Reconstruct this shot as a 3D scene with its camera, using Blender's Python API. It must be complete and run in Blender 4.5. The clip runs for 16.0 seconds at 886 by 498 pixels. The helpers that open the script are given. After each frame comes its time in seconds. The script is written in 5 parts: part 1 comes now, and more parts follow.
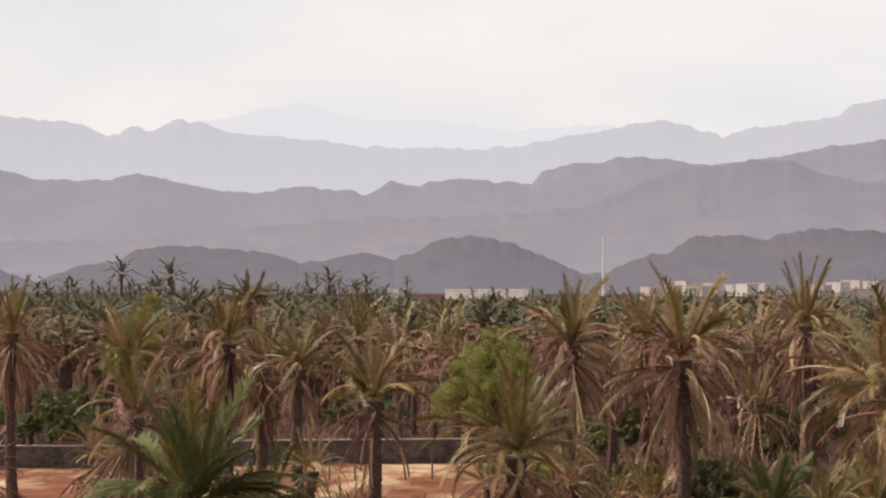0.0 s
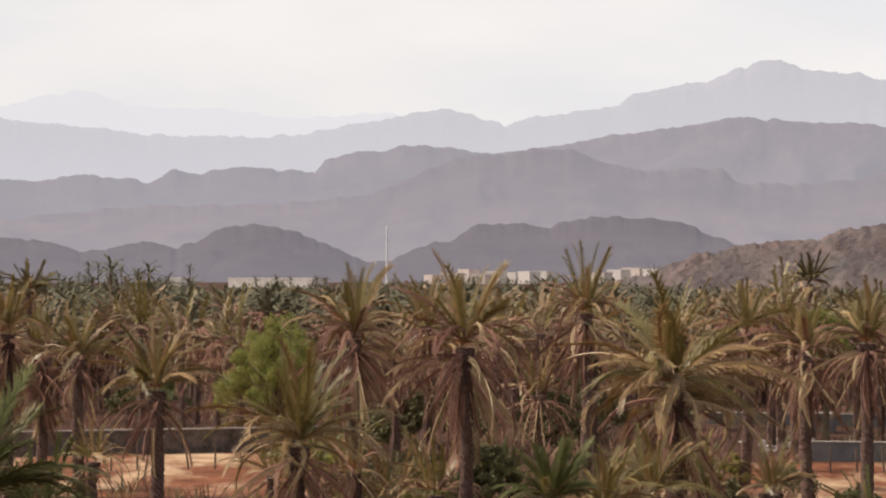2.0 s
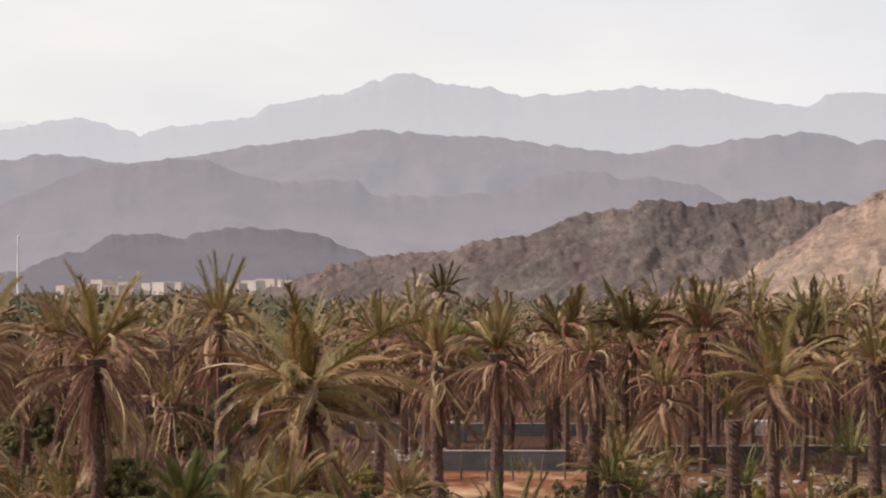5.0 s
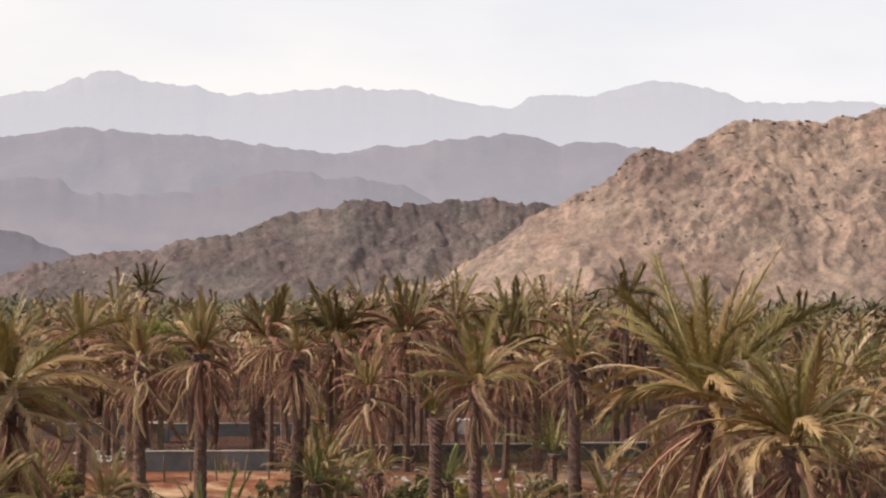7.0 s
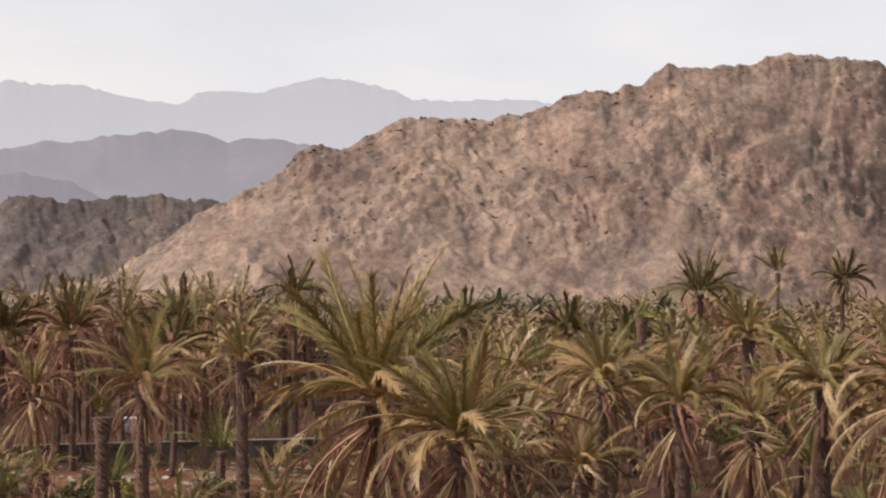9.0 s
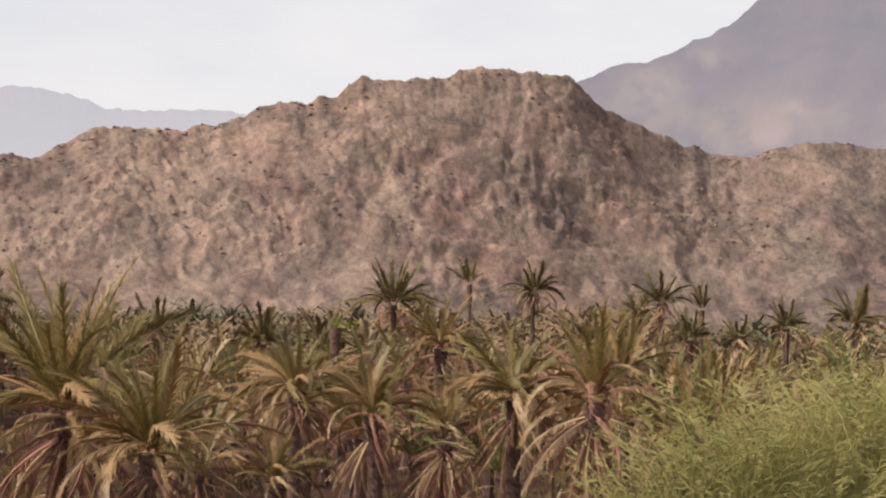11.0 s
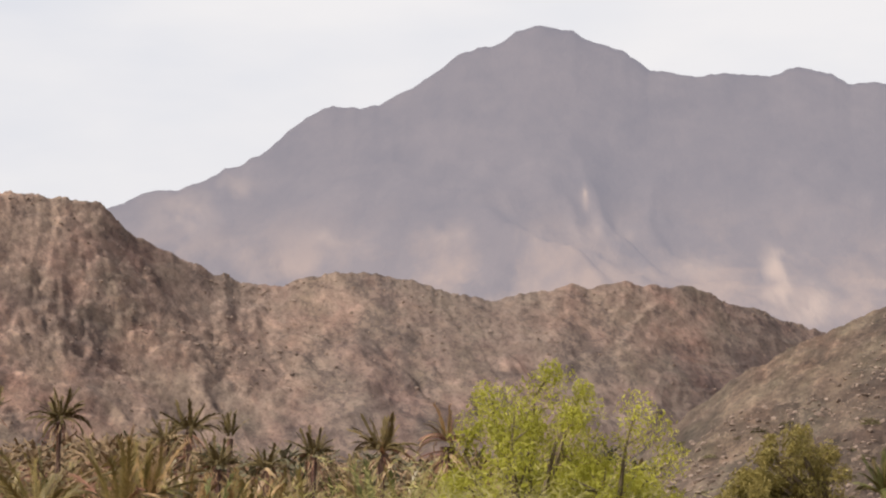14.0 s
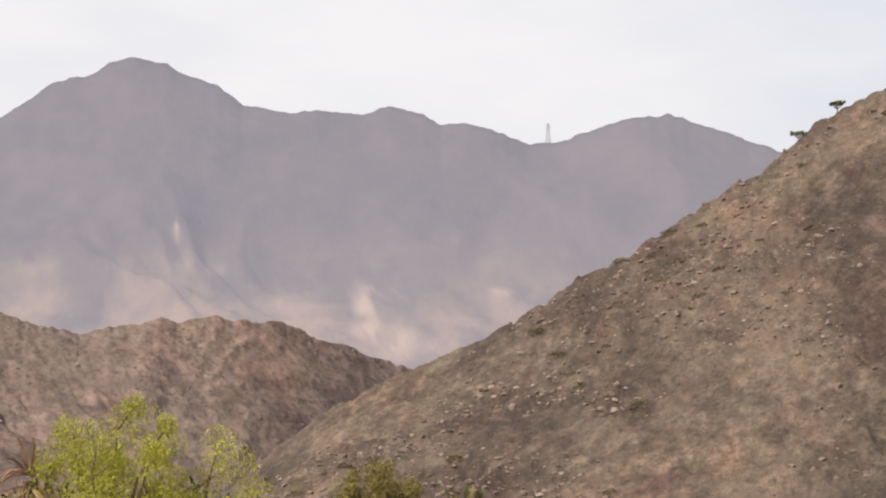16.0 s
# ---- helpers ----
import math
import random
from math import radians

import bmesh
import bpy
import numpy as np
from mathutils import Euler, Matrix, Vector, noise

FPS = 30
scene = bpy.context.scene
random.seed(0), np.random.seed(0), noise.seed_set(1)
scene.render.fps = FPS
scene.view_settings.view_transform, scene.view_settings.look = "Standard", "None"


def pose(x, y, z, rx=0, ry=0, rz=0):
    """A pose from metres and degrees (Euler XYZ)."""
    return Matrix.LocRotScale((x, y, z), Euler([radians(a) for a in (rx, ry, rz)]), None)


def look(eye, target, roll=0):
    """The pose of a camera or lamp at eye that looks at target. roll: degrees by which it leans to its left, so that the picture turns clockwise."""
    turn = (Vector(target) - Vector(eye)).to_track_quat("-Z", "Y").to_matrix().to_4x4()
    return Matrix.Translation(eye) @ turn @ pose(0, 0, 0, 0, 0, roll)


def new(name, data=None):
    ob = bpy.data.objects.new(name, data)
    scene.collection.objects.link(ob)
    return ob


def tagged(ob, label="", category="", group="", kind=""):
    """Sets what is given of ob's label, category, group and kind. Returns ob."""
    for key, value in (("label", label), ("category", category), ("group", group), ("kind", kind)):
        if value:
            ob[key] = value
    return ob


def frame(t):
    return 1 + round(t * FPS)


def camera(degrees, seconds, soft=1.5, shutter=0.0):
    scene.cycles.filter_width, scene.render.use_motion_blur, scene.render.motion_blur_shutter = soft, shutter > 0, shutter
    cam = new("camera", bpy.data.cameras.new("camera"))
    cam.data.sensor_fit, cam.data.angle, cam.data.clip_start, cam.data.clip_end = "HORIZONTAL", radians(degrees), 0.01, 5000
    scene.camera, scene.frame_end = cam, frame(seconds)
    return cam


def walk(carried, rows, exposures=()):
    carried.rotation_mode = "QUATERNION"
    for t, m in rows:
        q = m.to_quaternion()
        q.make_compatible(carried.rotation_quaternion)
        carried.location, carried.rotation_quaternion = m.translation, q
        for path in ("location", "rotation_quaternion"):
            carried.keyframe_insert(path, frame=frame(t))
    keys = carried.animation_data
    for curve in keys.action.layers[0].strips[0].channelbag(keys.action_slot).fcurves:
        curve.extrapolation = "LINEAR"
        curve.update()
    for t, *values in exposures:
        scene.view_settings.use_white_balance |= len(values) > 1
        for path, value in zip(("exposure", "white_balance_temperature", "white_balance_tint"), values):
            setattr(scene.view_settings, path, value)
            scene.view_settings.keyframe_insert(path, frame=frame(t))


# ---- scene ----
cam = camera(21.15, 16.0, soft=2.1)

# the camera turns on the spot, held at arm's length: seconds, heading, pitch, roll in degrees
EYE = 10.5
ARM = 0.25
TURNS = [
    (0.0, 0.000, 1.009, 0.124),
    (0.5, 0.839, 0.963, 0.136),
    (1.0, 2.357, 0.824, 0.223),
    (1.5, 3.758, 0.723, 0.005),
    (2.0, 5.222, 0.730, -0.055),
    (2.5, 7.266, 0.870, -0.183),
    (3.0, 8.574, 1.018, -0.095),
    (3.2, 9.157, 0.998, -0.173),
    (5.3, 15.306, 0.928, 0.078),
    (5.5, 16.279, 0.900, 0.091),
    (6.0, 18.260, 1.157, 0.000),
    (6.5, 19.901, 1.142, 0.047),
    (7.0, 21.128, 0.988, 0.097),
    (7.5, 22.734, 0.963, 0.040),
    (8.0, 24.586, 0.865, 0.022),
    (8.5, 26.683, 0.912, -0.031),
    (9.0, 29.116, 0.908, -0.082),
    (9.2, 29.828, 0.846, -0.077),
    (11.3, 37.623, 1.342, -0.046),
    (11.5, 38.374, 1.478, -0.100),
    (12.0, 40.480, 2.103, -0.210),
    (12.5, 42.781, 2.833, -0.053),
    (13.0, 44.393, 3.341, -0.204),
    (13.5, 45.992, 3.793, -0.107),
    (14.0, 47.810, 4.263, 0.016),
    (14.5, 50.149, 4.479, 0.061),
    (15.0, 52.888, 4.744, 0.104),
    (15.5, 54.852, 4.880, 0.243),
    (16.0, 57.692, 5.122, 0.199),
]
walk(cam, [(t, pose(ARM * math.sin(radians(h)), ARM * math.cos(radians(h)), EYE, 90 + p, 0, -h) @ pose(0, 0, 0, 0, 0, r))
           for t, h, p, r in TURNS],
     [(0.0, 0.0, 6500, 14), (5.4, 0.0, 6500, 14), (6.2, 0.12, 6500, 14), (6.8, 0.12, 6500, 14), (7.8, 0.0, 6500, 14), (8.6, -0.04, 6500, 14), (11.6, -0.03, 6500, 14),
      (13.2, 0.0, 6500, 14), (14.5, -0.07, 6500, 14), (15.4, -0.02, 6500, 14), (16.0, 0.0, 6500, 14)])

# ------------------------------------------------------------------ light
SUN_FROM, SUN_HIGH = -74.0, 43.0          # heading the light comes from, height in degrees
world = bpy.data.worlds.new("world")
scene.world = world
world.use_nodes = True
wn, wl = world.node_tree.nodes, world.node_tree.links
wn.clear()
sky = wn.new("ShaderNodeTexSky")
sky.sky_type, sky.sun_disc = "NISHITA", False
sky.sun_elevation, sky.sun_rotation = radians(SUN_HIGH), radians(SUN_FROM)
sky.dust_density, sky.air_density = 6.0, 1.0
clear = wn.new("ShaderNodeBackground")
clear.inputs["Strength"].default_value = 0.10
wl.new(sky.outputs[0], clear.inputs["Color"])
veil = wn.new("ShaderNodeBackground")           # high thin cloud
veil.inputs["Strength"].default_value = 0.96
way = wn.new("ShaderNodeTexCoord")
mapped = wn.new("ShaderNodeMapping")
mapped.inputs["Scale"].default_value = (2.2, 2.2, 7.0)
wl.new(way.outputs["Generated"], mapped.inputs["Vector"])
cloud = wn.new("ShaderNodeTexNoise")
cloud.inputs["Scale"].default_value, cloud.inputs["Detail"].default_value = 2.0, 5.0
wl.new(mapped.outputs[0], cloud.inputs["Vector"])
cramp = wn.new("ShaderNodeValToRGB")
cramp.color_ramp.elements[0].position, cramp.color_ramp.elements[0].color = 0.30, (0.81, 0.85, 0.90, 1)
cramp.color_ramp.elements[1].position, cramp.color_ramp.elements[1].color = 0.62, (0.985, 0.985, 0.97, 1)
wl.new(cloud.outputs["Fac"], cramp.inputs[0])
glow_side = wn.new("ShaderNodeMapRange")         # warmer on the side of the sun
for k, v in enumerate((0.05, 0.60, 1.0, 0.0)):
    glow_side.inputs[k + 1].default_value = v
tint = wn.new("ShaderNodeMix")
tint.data_type, tint.blend_type = "RGBA", "MULTIPLY"
tint.inputs[7].default_value = (1.02, 0.998, 0.958, 1)
wl.new(glow_side.outputs[0], tint.inputs[0])
wl.new(cramp.outputs[0], tint.inputs[6])
wl.new(tint.outputs[2], veil.inputs["Color"])
blend = wn.new("ShaderNodeMixShader")
height = wn.new("ShaderNodeSeparateXYZ")
wl.new(way.outputs["Generated"], height.inputs[0])
thin = wn.new("ShaderNodeMapRange")              # the dusty veil thins out overhead
for k, v in enumerate((0.22, 0.85, 0.93, 0.30)):
    thin.inputs[k + 1].default_value = v
wl.new(height.outputs["Z"], thin.inputs["Value"])
wl.new(height.outputs["X"], glow_side.inputs["Value"])
wl.new(thin.outputs[0], blend.inputs[0])
wl.new(clear.outputs[0], blend.inputs[1])
wl.new(veil.outputs[0], blend.inputs[2])
wout = wn.new("ShaderNodeOutputWorld")
wl.new(blend.outputs[0], wout.inputs[0])

sun = new("sun", bpy.data.lights.new("sun", "SUN"))
sun.data.energy, sun.data.angle, sun.data.color = 4.3, radians(1.5), (1.0, 0.93, 0.82)
ra, rh = radians(SUN_FROM), radians(SUN_HIGH)
sun.matrix_world = look((300 * math.sin(ra) * math.cos(rh), 300 * math.cos(ra) * math.cos(rh), 300 * math.sin(rh)), (0, 0, 0))


# ------------------------------------------------------------------ helpers
def polar(head, dist, z=0.0):
    a = radians(head)
    return Vector((dist * math.sin(a), dist * math.cos(a), z))


def lattice(ix, iy, seed):
    h = (ix.astype(np.int64) * 374761393 + iy.astype(np.int64) * 668265263 + seed * 974634777) & 0xFFFFFFFF
    h = ((h ^ (h >> 13)) * 1274126177) & 0xFFFFFFFF
    return ((h ^ (h >> 16)) & 0xFFFFFF) / float(0xFFFFFF)


def value_noise(x, y, seed):
    ix, iy = np.floor(x), np.floor(y)
    fx, fy = x - ix, y - iy
    fx, fy = fx * fx * fx * (fx * (fx * 6 - 15) + 10), fy * fy * fy * (fy * (fy * 6 - 15) + 10)
    a, b = lattice(ix, iy, seed), lattice(ix + 1, iy, seed)
    c, d = lattice(ix, iy + 1, seed), lattice(ix + 1, iy + 1, seed)
    return (a + (b - a) * fx) * (1 - fy) + (c + (d - c) * fx) * fy


def rough(x, y, octaves=5, seed=1, gain=0.5, ridged=False):
    x, y = np.asarray(x, float), np.asarray(y, float)
    total, amp, norm = np.zeros(np.broadcast(x, y).shape), 1.0, 0.0
    for k in range(octaves):
        v = value_noise(x * 2 ** k + 17.3 * k, y * 2 ** k + 9.1 * k, seed + k) * 2 - 1
        total = total + amp * ((1 - 2 * np.abs(v)) if ridged else v)
        norm += amp
        amp *= gain
    return total / norm


def boulders(u, v, seed):
    """Rounded blocks of random height, one to a cell of size 1."""
    iu, iv = np.floor(u), np.floor(v)
    top = np.zeros(u.shape)
    for du in (-1, 0, 1):
        for dv in (-1, 0, 1):
            a, b = iu + du, iv + dv
            cu, cv = a + lattice(a, b, seed), b + lattice(a, b, seed + 1)
            size = lattice(a, b, seed + 2)
            reach = 0.35 + 0.45 * size
            gap = np.maximum(np.abs(u - cu) * (0.8 + 0.5 * lattice(a, b, seed + 3)), np.abs(v - cv)) * 0.55 + 0.45 * np.hypot(u - cu, v - cv)
            top = np.maximum(top, np.clip(1.25 - 1.25 * gap / reach, 0, 1) ** 0.6 * size)
    return top


def mesh_from(name, verts, faces, materials, slots=None, smooth=False):
    me = bpy.data.meshes.new(name)
    me.from_pydata([tuple(v) for v in verts], [], [tuple(f) for f in faces])
    for m in materials:
        me.materials.append(m)
    if slots is not None:
        me.polygons.foreach_set("material_index", np.asarray(slots, np.int32))
    if smooth:
        me.polygons.foreach_set("use_smooth", np.ones(len(me.polygons), bool))
    me.update()
    return me


def under(name, data, parent, matrix=None, label=""):
    ob = new(name, data)
    ob.parent = parent
    if matrix is not None:
        ob.matrix_basis = matrix
    return tagged(ob, label) if label else ob


def part(name, bm, material, parent, label=""):
    me = bpy.data.meshes.new(name)
    bm.to_mesh(me)
    bm.free()
    me.materials.append(material)
    return under(name, me, parent, None, label)


def box(bm, x0, y0, z0, x1, y1, z1, bevel=0.0):
    made = bmesh.ops.create_cube(bm, size=1.0, matrix=Matrix.Translation(((x0 + x1) / 2, (y0 + y1) / 2, (z0 + z1) / 2))
                                 @ Matrix.Diagonal((x1 - x0, y1 - y0, z1 - z0, 1)))
    if bevel:
        edges = list({e for v in made["verts"] for e in v.link_edges})
        bmesh.ops.bevel(bm, geom=edges, offset=bevel, segments=1, affect="EDGES")
    return bm


def thing(name, m, label, category, group="", kind=""):
    ob = new(name)
    ob.matrix_basis = m
    return tagged(ob, label, category, group, kind)


# ------------------------------------------------------------------ materials
class Paint:
    """A node material under construction."""

    def __init__(self, name, roughness=0.9, specular=0.2):
        self.mat = bpy.data.materials.new(name)
        self.mat.use_nodes = True
        self.n, self.l = self.mat.node_tree.nodes, self.mat.node_tree.links
        self.bsdf = self.n["Principled BSDF"]
        self.out = self.n["Material Output"]
        self.bsdf.inputs["Roughness"].default_value = roughness
        self.bsdf.inputs["Specular IOR Level"].default_value = specular
        self.geo = self.n.new("ShaderNodeNewGeometry")
        self.obj = self.n.new("ShaderNodeObjectInfo")
        self.down = None                         # heading of a slope along which the pattern is drawn out

    def noise(self, scale, detail=4.0, rough_=0.6, stretch=(1, 1, 1), kind="ShaderNodeTexNoise", feature=None):
        mp = self.n.new("ShaderNodeMapping")
        if self.down is None:
            mp.inputs["Scale"].default_value = stretch
        else:
            mp.vector_type = "TEXTURE"
            mp.inputs["Rotation"].default_value = (0, 0, -radians(self.down))
            mp.inputs["Scale"].default_value = (1 / stretch[0], 2.4 / stretch[1], 1 / stretch[2])
        self.l.new(self.geo.outputs["Position"], mp.inputs["Vector"])
        tx = self.n.new(kind)
        tx.inputs["Scale"].default_value = scale
        if kind == "ShaderNodeTexNoise":
            tx.inputs["Detail"].default_value, tx.inputs["Roughness"].default_value = detail, rough_
        elif feature:
            tx.feature = feature
        self.l.new(mp.outputs[0], tx.inputs["Vector"])
        return tx.outputs["Fac"] if kind == "ShaderNodeTexNoise" else tx.outputs["Distance"]

    def ramp(self, value, stops):
        r = self.n.new("ShaderNodeValToRGB")
        el = r.color_ramp.elements
        while len(el) < len(stops):
            el.new(0.5)
        for e, (p, c) in zip(el, stops):
            e.position, e.color = p, (*c, 1) if len(c) == 3 else c
        self.l.new(value, r.inputs[0])
        return r.outputs[0]

    def mix(self, fac, a, b, how="MIX"):
        m = self.n.new("ShaderNodeMix")
        m.data_type, m.blend_type = "RGBA", how
        for sock, v in ((m.inputs[0], fac), (m.inputs[6], a), (m.inputs[7], b)):
            if isinstance(v, bpy.types.NodeSocket):
                self.l.new(v, sock)
            elif isinstance(v, (int, float)):
                sock.default_value = v
            else:
                sock.default_value = (*v, 1)
        return m.outputs[2]

    def grey(self, value, lo, hi, p0=0.3, p1=0.7):
        return self.ramp(value, [(p0, (lo,) * 3), (p1, (hi,) * 3)])

    def colour(self, socket):
        self.l.new(socket, self.bsdf.inputs["Base Color"])
        return self

    def bump(self, height, strength=0.6, distance=0.3):
        b = self.n.new("ShaderNodeBump")
        b.inputs["Strength"].default_value, b.inputs["Distance"].default_value = strength, distance
        self.l.new(height, b.inputs["Height"])
        self.l.new(b.outputs[0], self.bsdf.inputs["Normal"])
        return self

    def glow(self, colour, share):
        """For the far backdrop: an emissive haze colour mixed over the surface."""
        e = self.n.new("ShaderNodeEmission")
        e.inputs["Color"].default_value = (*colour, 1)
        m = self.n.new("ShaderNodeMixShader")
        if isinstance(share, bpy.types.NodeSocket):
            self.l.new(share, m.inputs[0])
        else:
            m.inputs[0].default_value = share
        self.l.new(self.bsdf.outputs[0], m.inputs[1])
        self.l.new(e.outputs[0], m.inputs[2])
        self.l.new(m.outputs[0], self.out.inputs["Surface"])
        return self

    def leafy(self, share=0.25):
        tr = self.n.new("ShaderNodeBsdfTranslucent")
        m = self.n.new("ShaderNodeMixShader")
        m.inputs[0].default_value = share
        src = self.bsdf.inputs["Base Color"].links[0].from_socket
        self.l.new(src, tr.inputs["Color"])
        self.l.new(self.bsdf.outputs[0], m.inputs[1])
        self.l.new(tr.outputs[0], m.inputs[2])
        self.l.new(m.outputs[0], self.out.inputs["Surface"])
        return self


def leaf_paint(name, stops, roughness=0.5, specular=0.35, share=0.22):
    p = Paint(name, roughness, specular)
    each = p.mix(0.5, p.obj.outputs["Random"], p.geo.outputs["Random Per Island"])
    grain = p.noise(0.9, 3.0)
    p.colour(p.mix(0.5, p.ramp(each, stops), p.ramp(grain, stops)))
    return p.leafy(share).mat


FROND_GREEN = leaf_paint("frond_green", [(0.2, (0.078, 0.066, 0.021)), (0.5, (0.220, 0.168, 0.052)), (0.8, (0.43, 0.325, 0.122))], 0.42, 0.40, 0.22)
FROND_OLIVE = leaf_paint("frond_olive", [(0.2, (0.145, 0.092, 0.032)), (0.5, (0.345, 0.208, 0.085)), (0.8, (0.56, 0.415, 0.205))], 0.42, 0.40, 0.15)
FROND_DRY = leaf_paint("frond_dry", [(0.2, (0.099, 0.047, 0.032)), (0.5, (0.262, 0.130, 0.090)), (0.8, (0.49, 0.285, 0.195))], 0.7, 0.12, 0.08)
FROND_STRAW = leaf_paint("frond_straw", [(0.2, (0.30, 0.185, 0.095)), (0.5, (0.50, 0.355, 0.195)), (0.8, (0.70, 0.55, 0.345))], 0.6, 0.2, 0.12)
FROND_BACK = leaf_paint("frond_back", [(0.2, (0.125, 0.090, 0.051)), (0.5, (0.262, 0.184, 0.107)), (0.8, (0.43, 0.31, 0.19))], 0.6, 0.15, 0.12)
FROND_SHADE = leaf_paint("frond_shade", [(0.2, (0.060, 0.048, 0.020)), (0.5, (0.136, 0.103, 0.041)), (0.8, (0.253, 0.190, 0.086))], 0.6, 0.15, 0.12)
FROND_YOUNG = leaf_paint("frond_young", [(0.2, (0.045, 0.050, 0.017)), (0.5, (0.130, 0.138, 0.047)), (0.8, (0.27, 0.265, 0.105))], 0.6, 0.12)
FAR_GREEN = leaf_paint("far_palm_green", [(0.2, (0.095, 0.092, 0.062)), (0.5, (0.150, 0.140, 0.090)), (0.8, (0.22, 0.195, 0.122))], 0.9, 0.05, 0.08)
LEAF_LIME = leaf_paint("leaf_lime", [(0.2, (0.250, 0.255, 0.036)), (0.5, (0.430, 0.420, 0.062)), (0.8, (0.60, 0.56, 0.105))], 0.55, 0.2, 0.38)
LEAF_SHOOT = leaf_paint("leaf_shoot", [(0.2, (0.235, 0.218, 0.070)), (0.5, (0.385, 0.352, 0.130)), (0.8, (0.54, 0.485, 0.225))], 0.6, 0.2, 0.3)
LEAF_BROAD = leaf_paint("leaf_broad", [(0.2, (0.135, 0.150, 0.032)), (0.5, (0.245, 0.250, 0.060)), (0.8, (0.36, 0.355, 0.115))], 0.6, 0.2, 0.35)
LEAF_DUST = leaf_paint("leaf_dust", [(0.2, (0.12, 0.10, 0.05)), (0.5, (0.22, 0.18, 0.095)), (0.8, (0.36, 0.29, 0.165))], 0.7, 0.1, 0.15)
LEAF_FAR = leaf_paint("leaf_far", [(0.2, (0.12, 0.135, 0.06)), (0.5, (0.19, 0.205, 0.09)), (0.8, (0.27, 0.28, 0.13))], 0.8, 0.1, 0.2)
LEAF_OLIVE = leaf_paint("leaf_olive", [(0.2, (0.165, 0.137, 0.040)), (0.5, (0.290, 0.240, 0.075)), (0.8, (0.43, 0.355, 0.130))], 0.6, 0.15, 0.3)
LEAF_DRAB = leaf_paint("leaf_drab", [(0.2, (0.07, 0.065, 0.03)), (0.5, (0.13, 0.12, 0.055)), (0.8, (0.22, 0.19, 0.10))], 0.7, 0.1, 0.15)

p = Paint("palm_bark", 0.95, 0.1)
p.colour(p.mix(0.5, p.ramp(p.noise(3.0, 5.0, 0.7, (1, 1, 2.5)), [(0.3, (0.048, 0.030, 0.026)), (0.7, (0.225, 0.140, 0.108))]),
               p.ramp(p.obj.outputs["Random"], [(0.0, (0.056, 0.034, 0.029)), (1.0, (0.180, 0.112, 0.087))])))
p.bump(p.noise(9.0, 4.0, 0.7, (1, 1, 2)), 0.8, 0.05)
BARK = p.mat

STALK = leaf_paint("stalk_orange", [(0.2, (0.22, 0.075, 0.03)), (0.5, (0.36, 0.14, 0.06)), (0.8, (0.48, 0.24, 0.10))], 0.6, 0.3, 0.05)

p = Paint("twig_bark", 0.9, 0.1)
p.colour(p.ramp(p.noise(6.0, 4.0), [(0.3, (0.10, 0.075, 0.05)), (0.7, (0.24, 0.19, 0.13))]))
TWIG = p.mat

p = Paint("oasis_soil", 0.95, 0.1)
sand = p.ramp(p.noise(0.35, 6.0, 0.65), [(0.35, (0.34, 0.205, 0.112)), (0.65, (0.62, 0.43, 0.265))])
red = p.ramp(p.noise(0.6, 6.0, 0.7), [(0.3, (0.12, 0.045, 0.023)), (0.7, (0.30, 0.115, 0.058))])
soil = p.mix(p.grey(p.noise(0.15, 6.0, 0.68, (1, 0.4, 1)), 0, 1, 0.40, 0.52), sand, red)
litter = p.ramp(p.noise(2.5, 5.0, 0.7), [(0.35, (0.028, 0.014, 0.011)), (0.65, (0.110, 0.053, 0.033))])
bare = p.n.new("ShaderNodeAttribute")
bare.attribute_name = "bare"
edge = p.mix(0.35, bare.outputs["Fac"], p.noise(0.22, 5.0, 0.65))
soil = p.mix(p.grey(edge, 0, 1, 0.30, 0.52), litter, soil)
p.colour(soil).bump(p.noise(1.6, 6.0, 0.7), 0.8, 0.25)
SOIL = p.mat


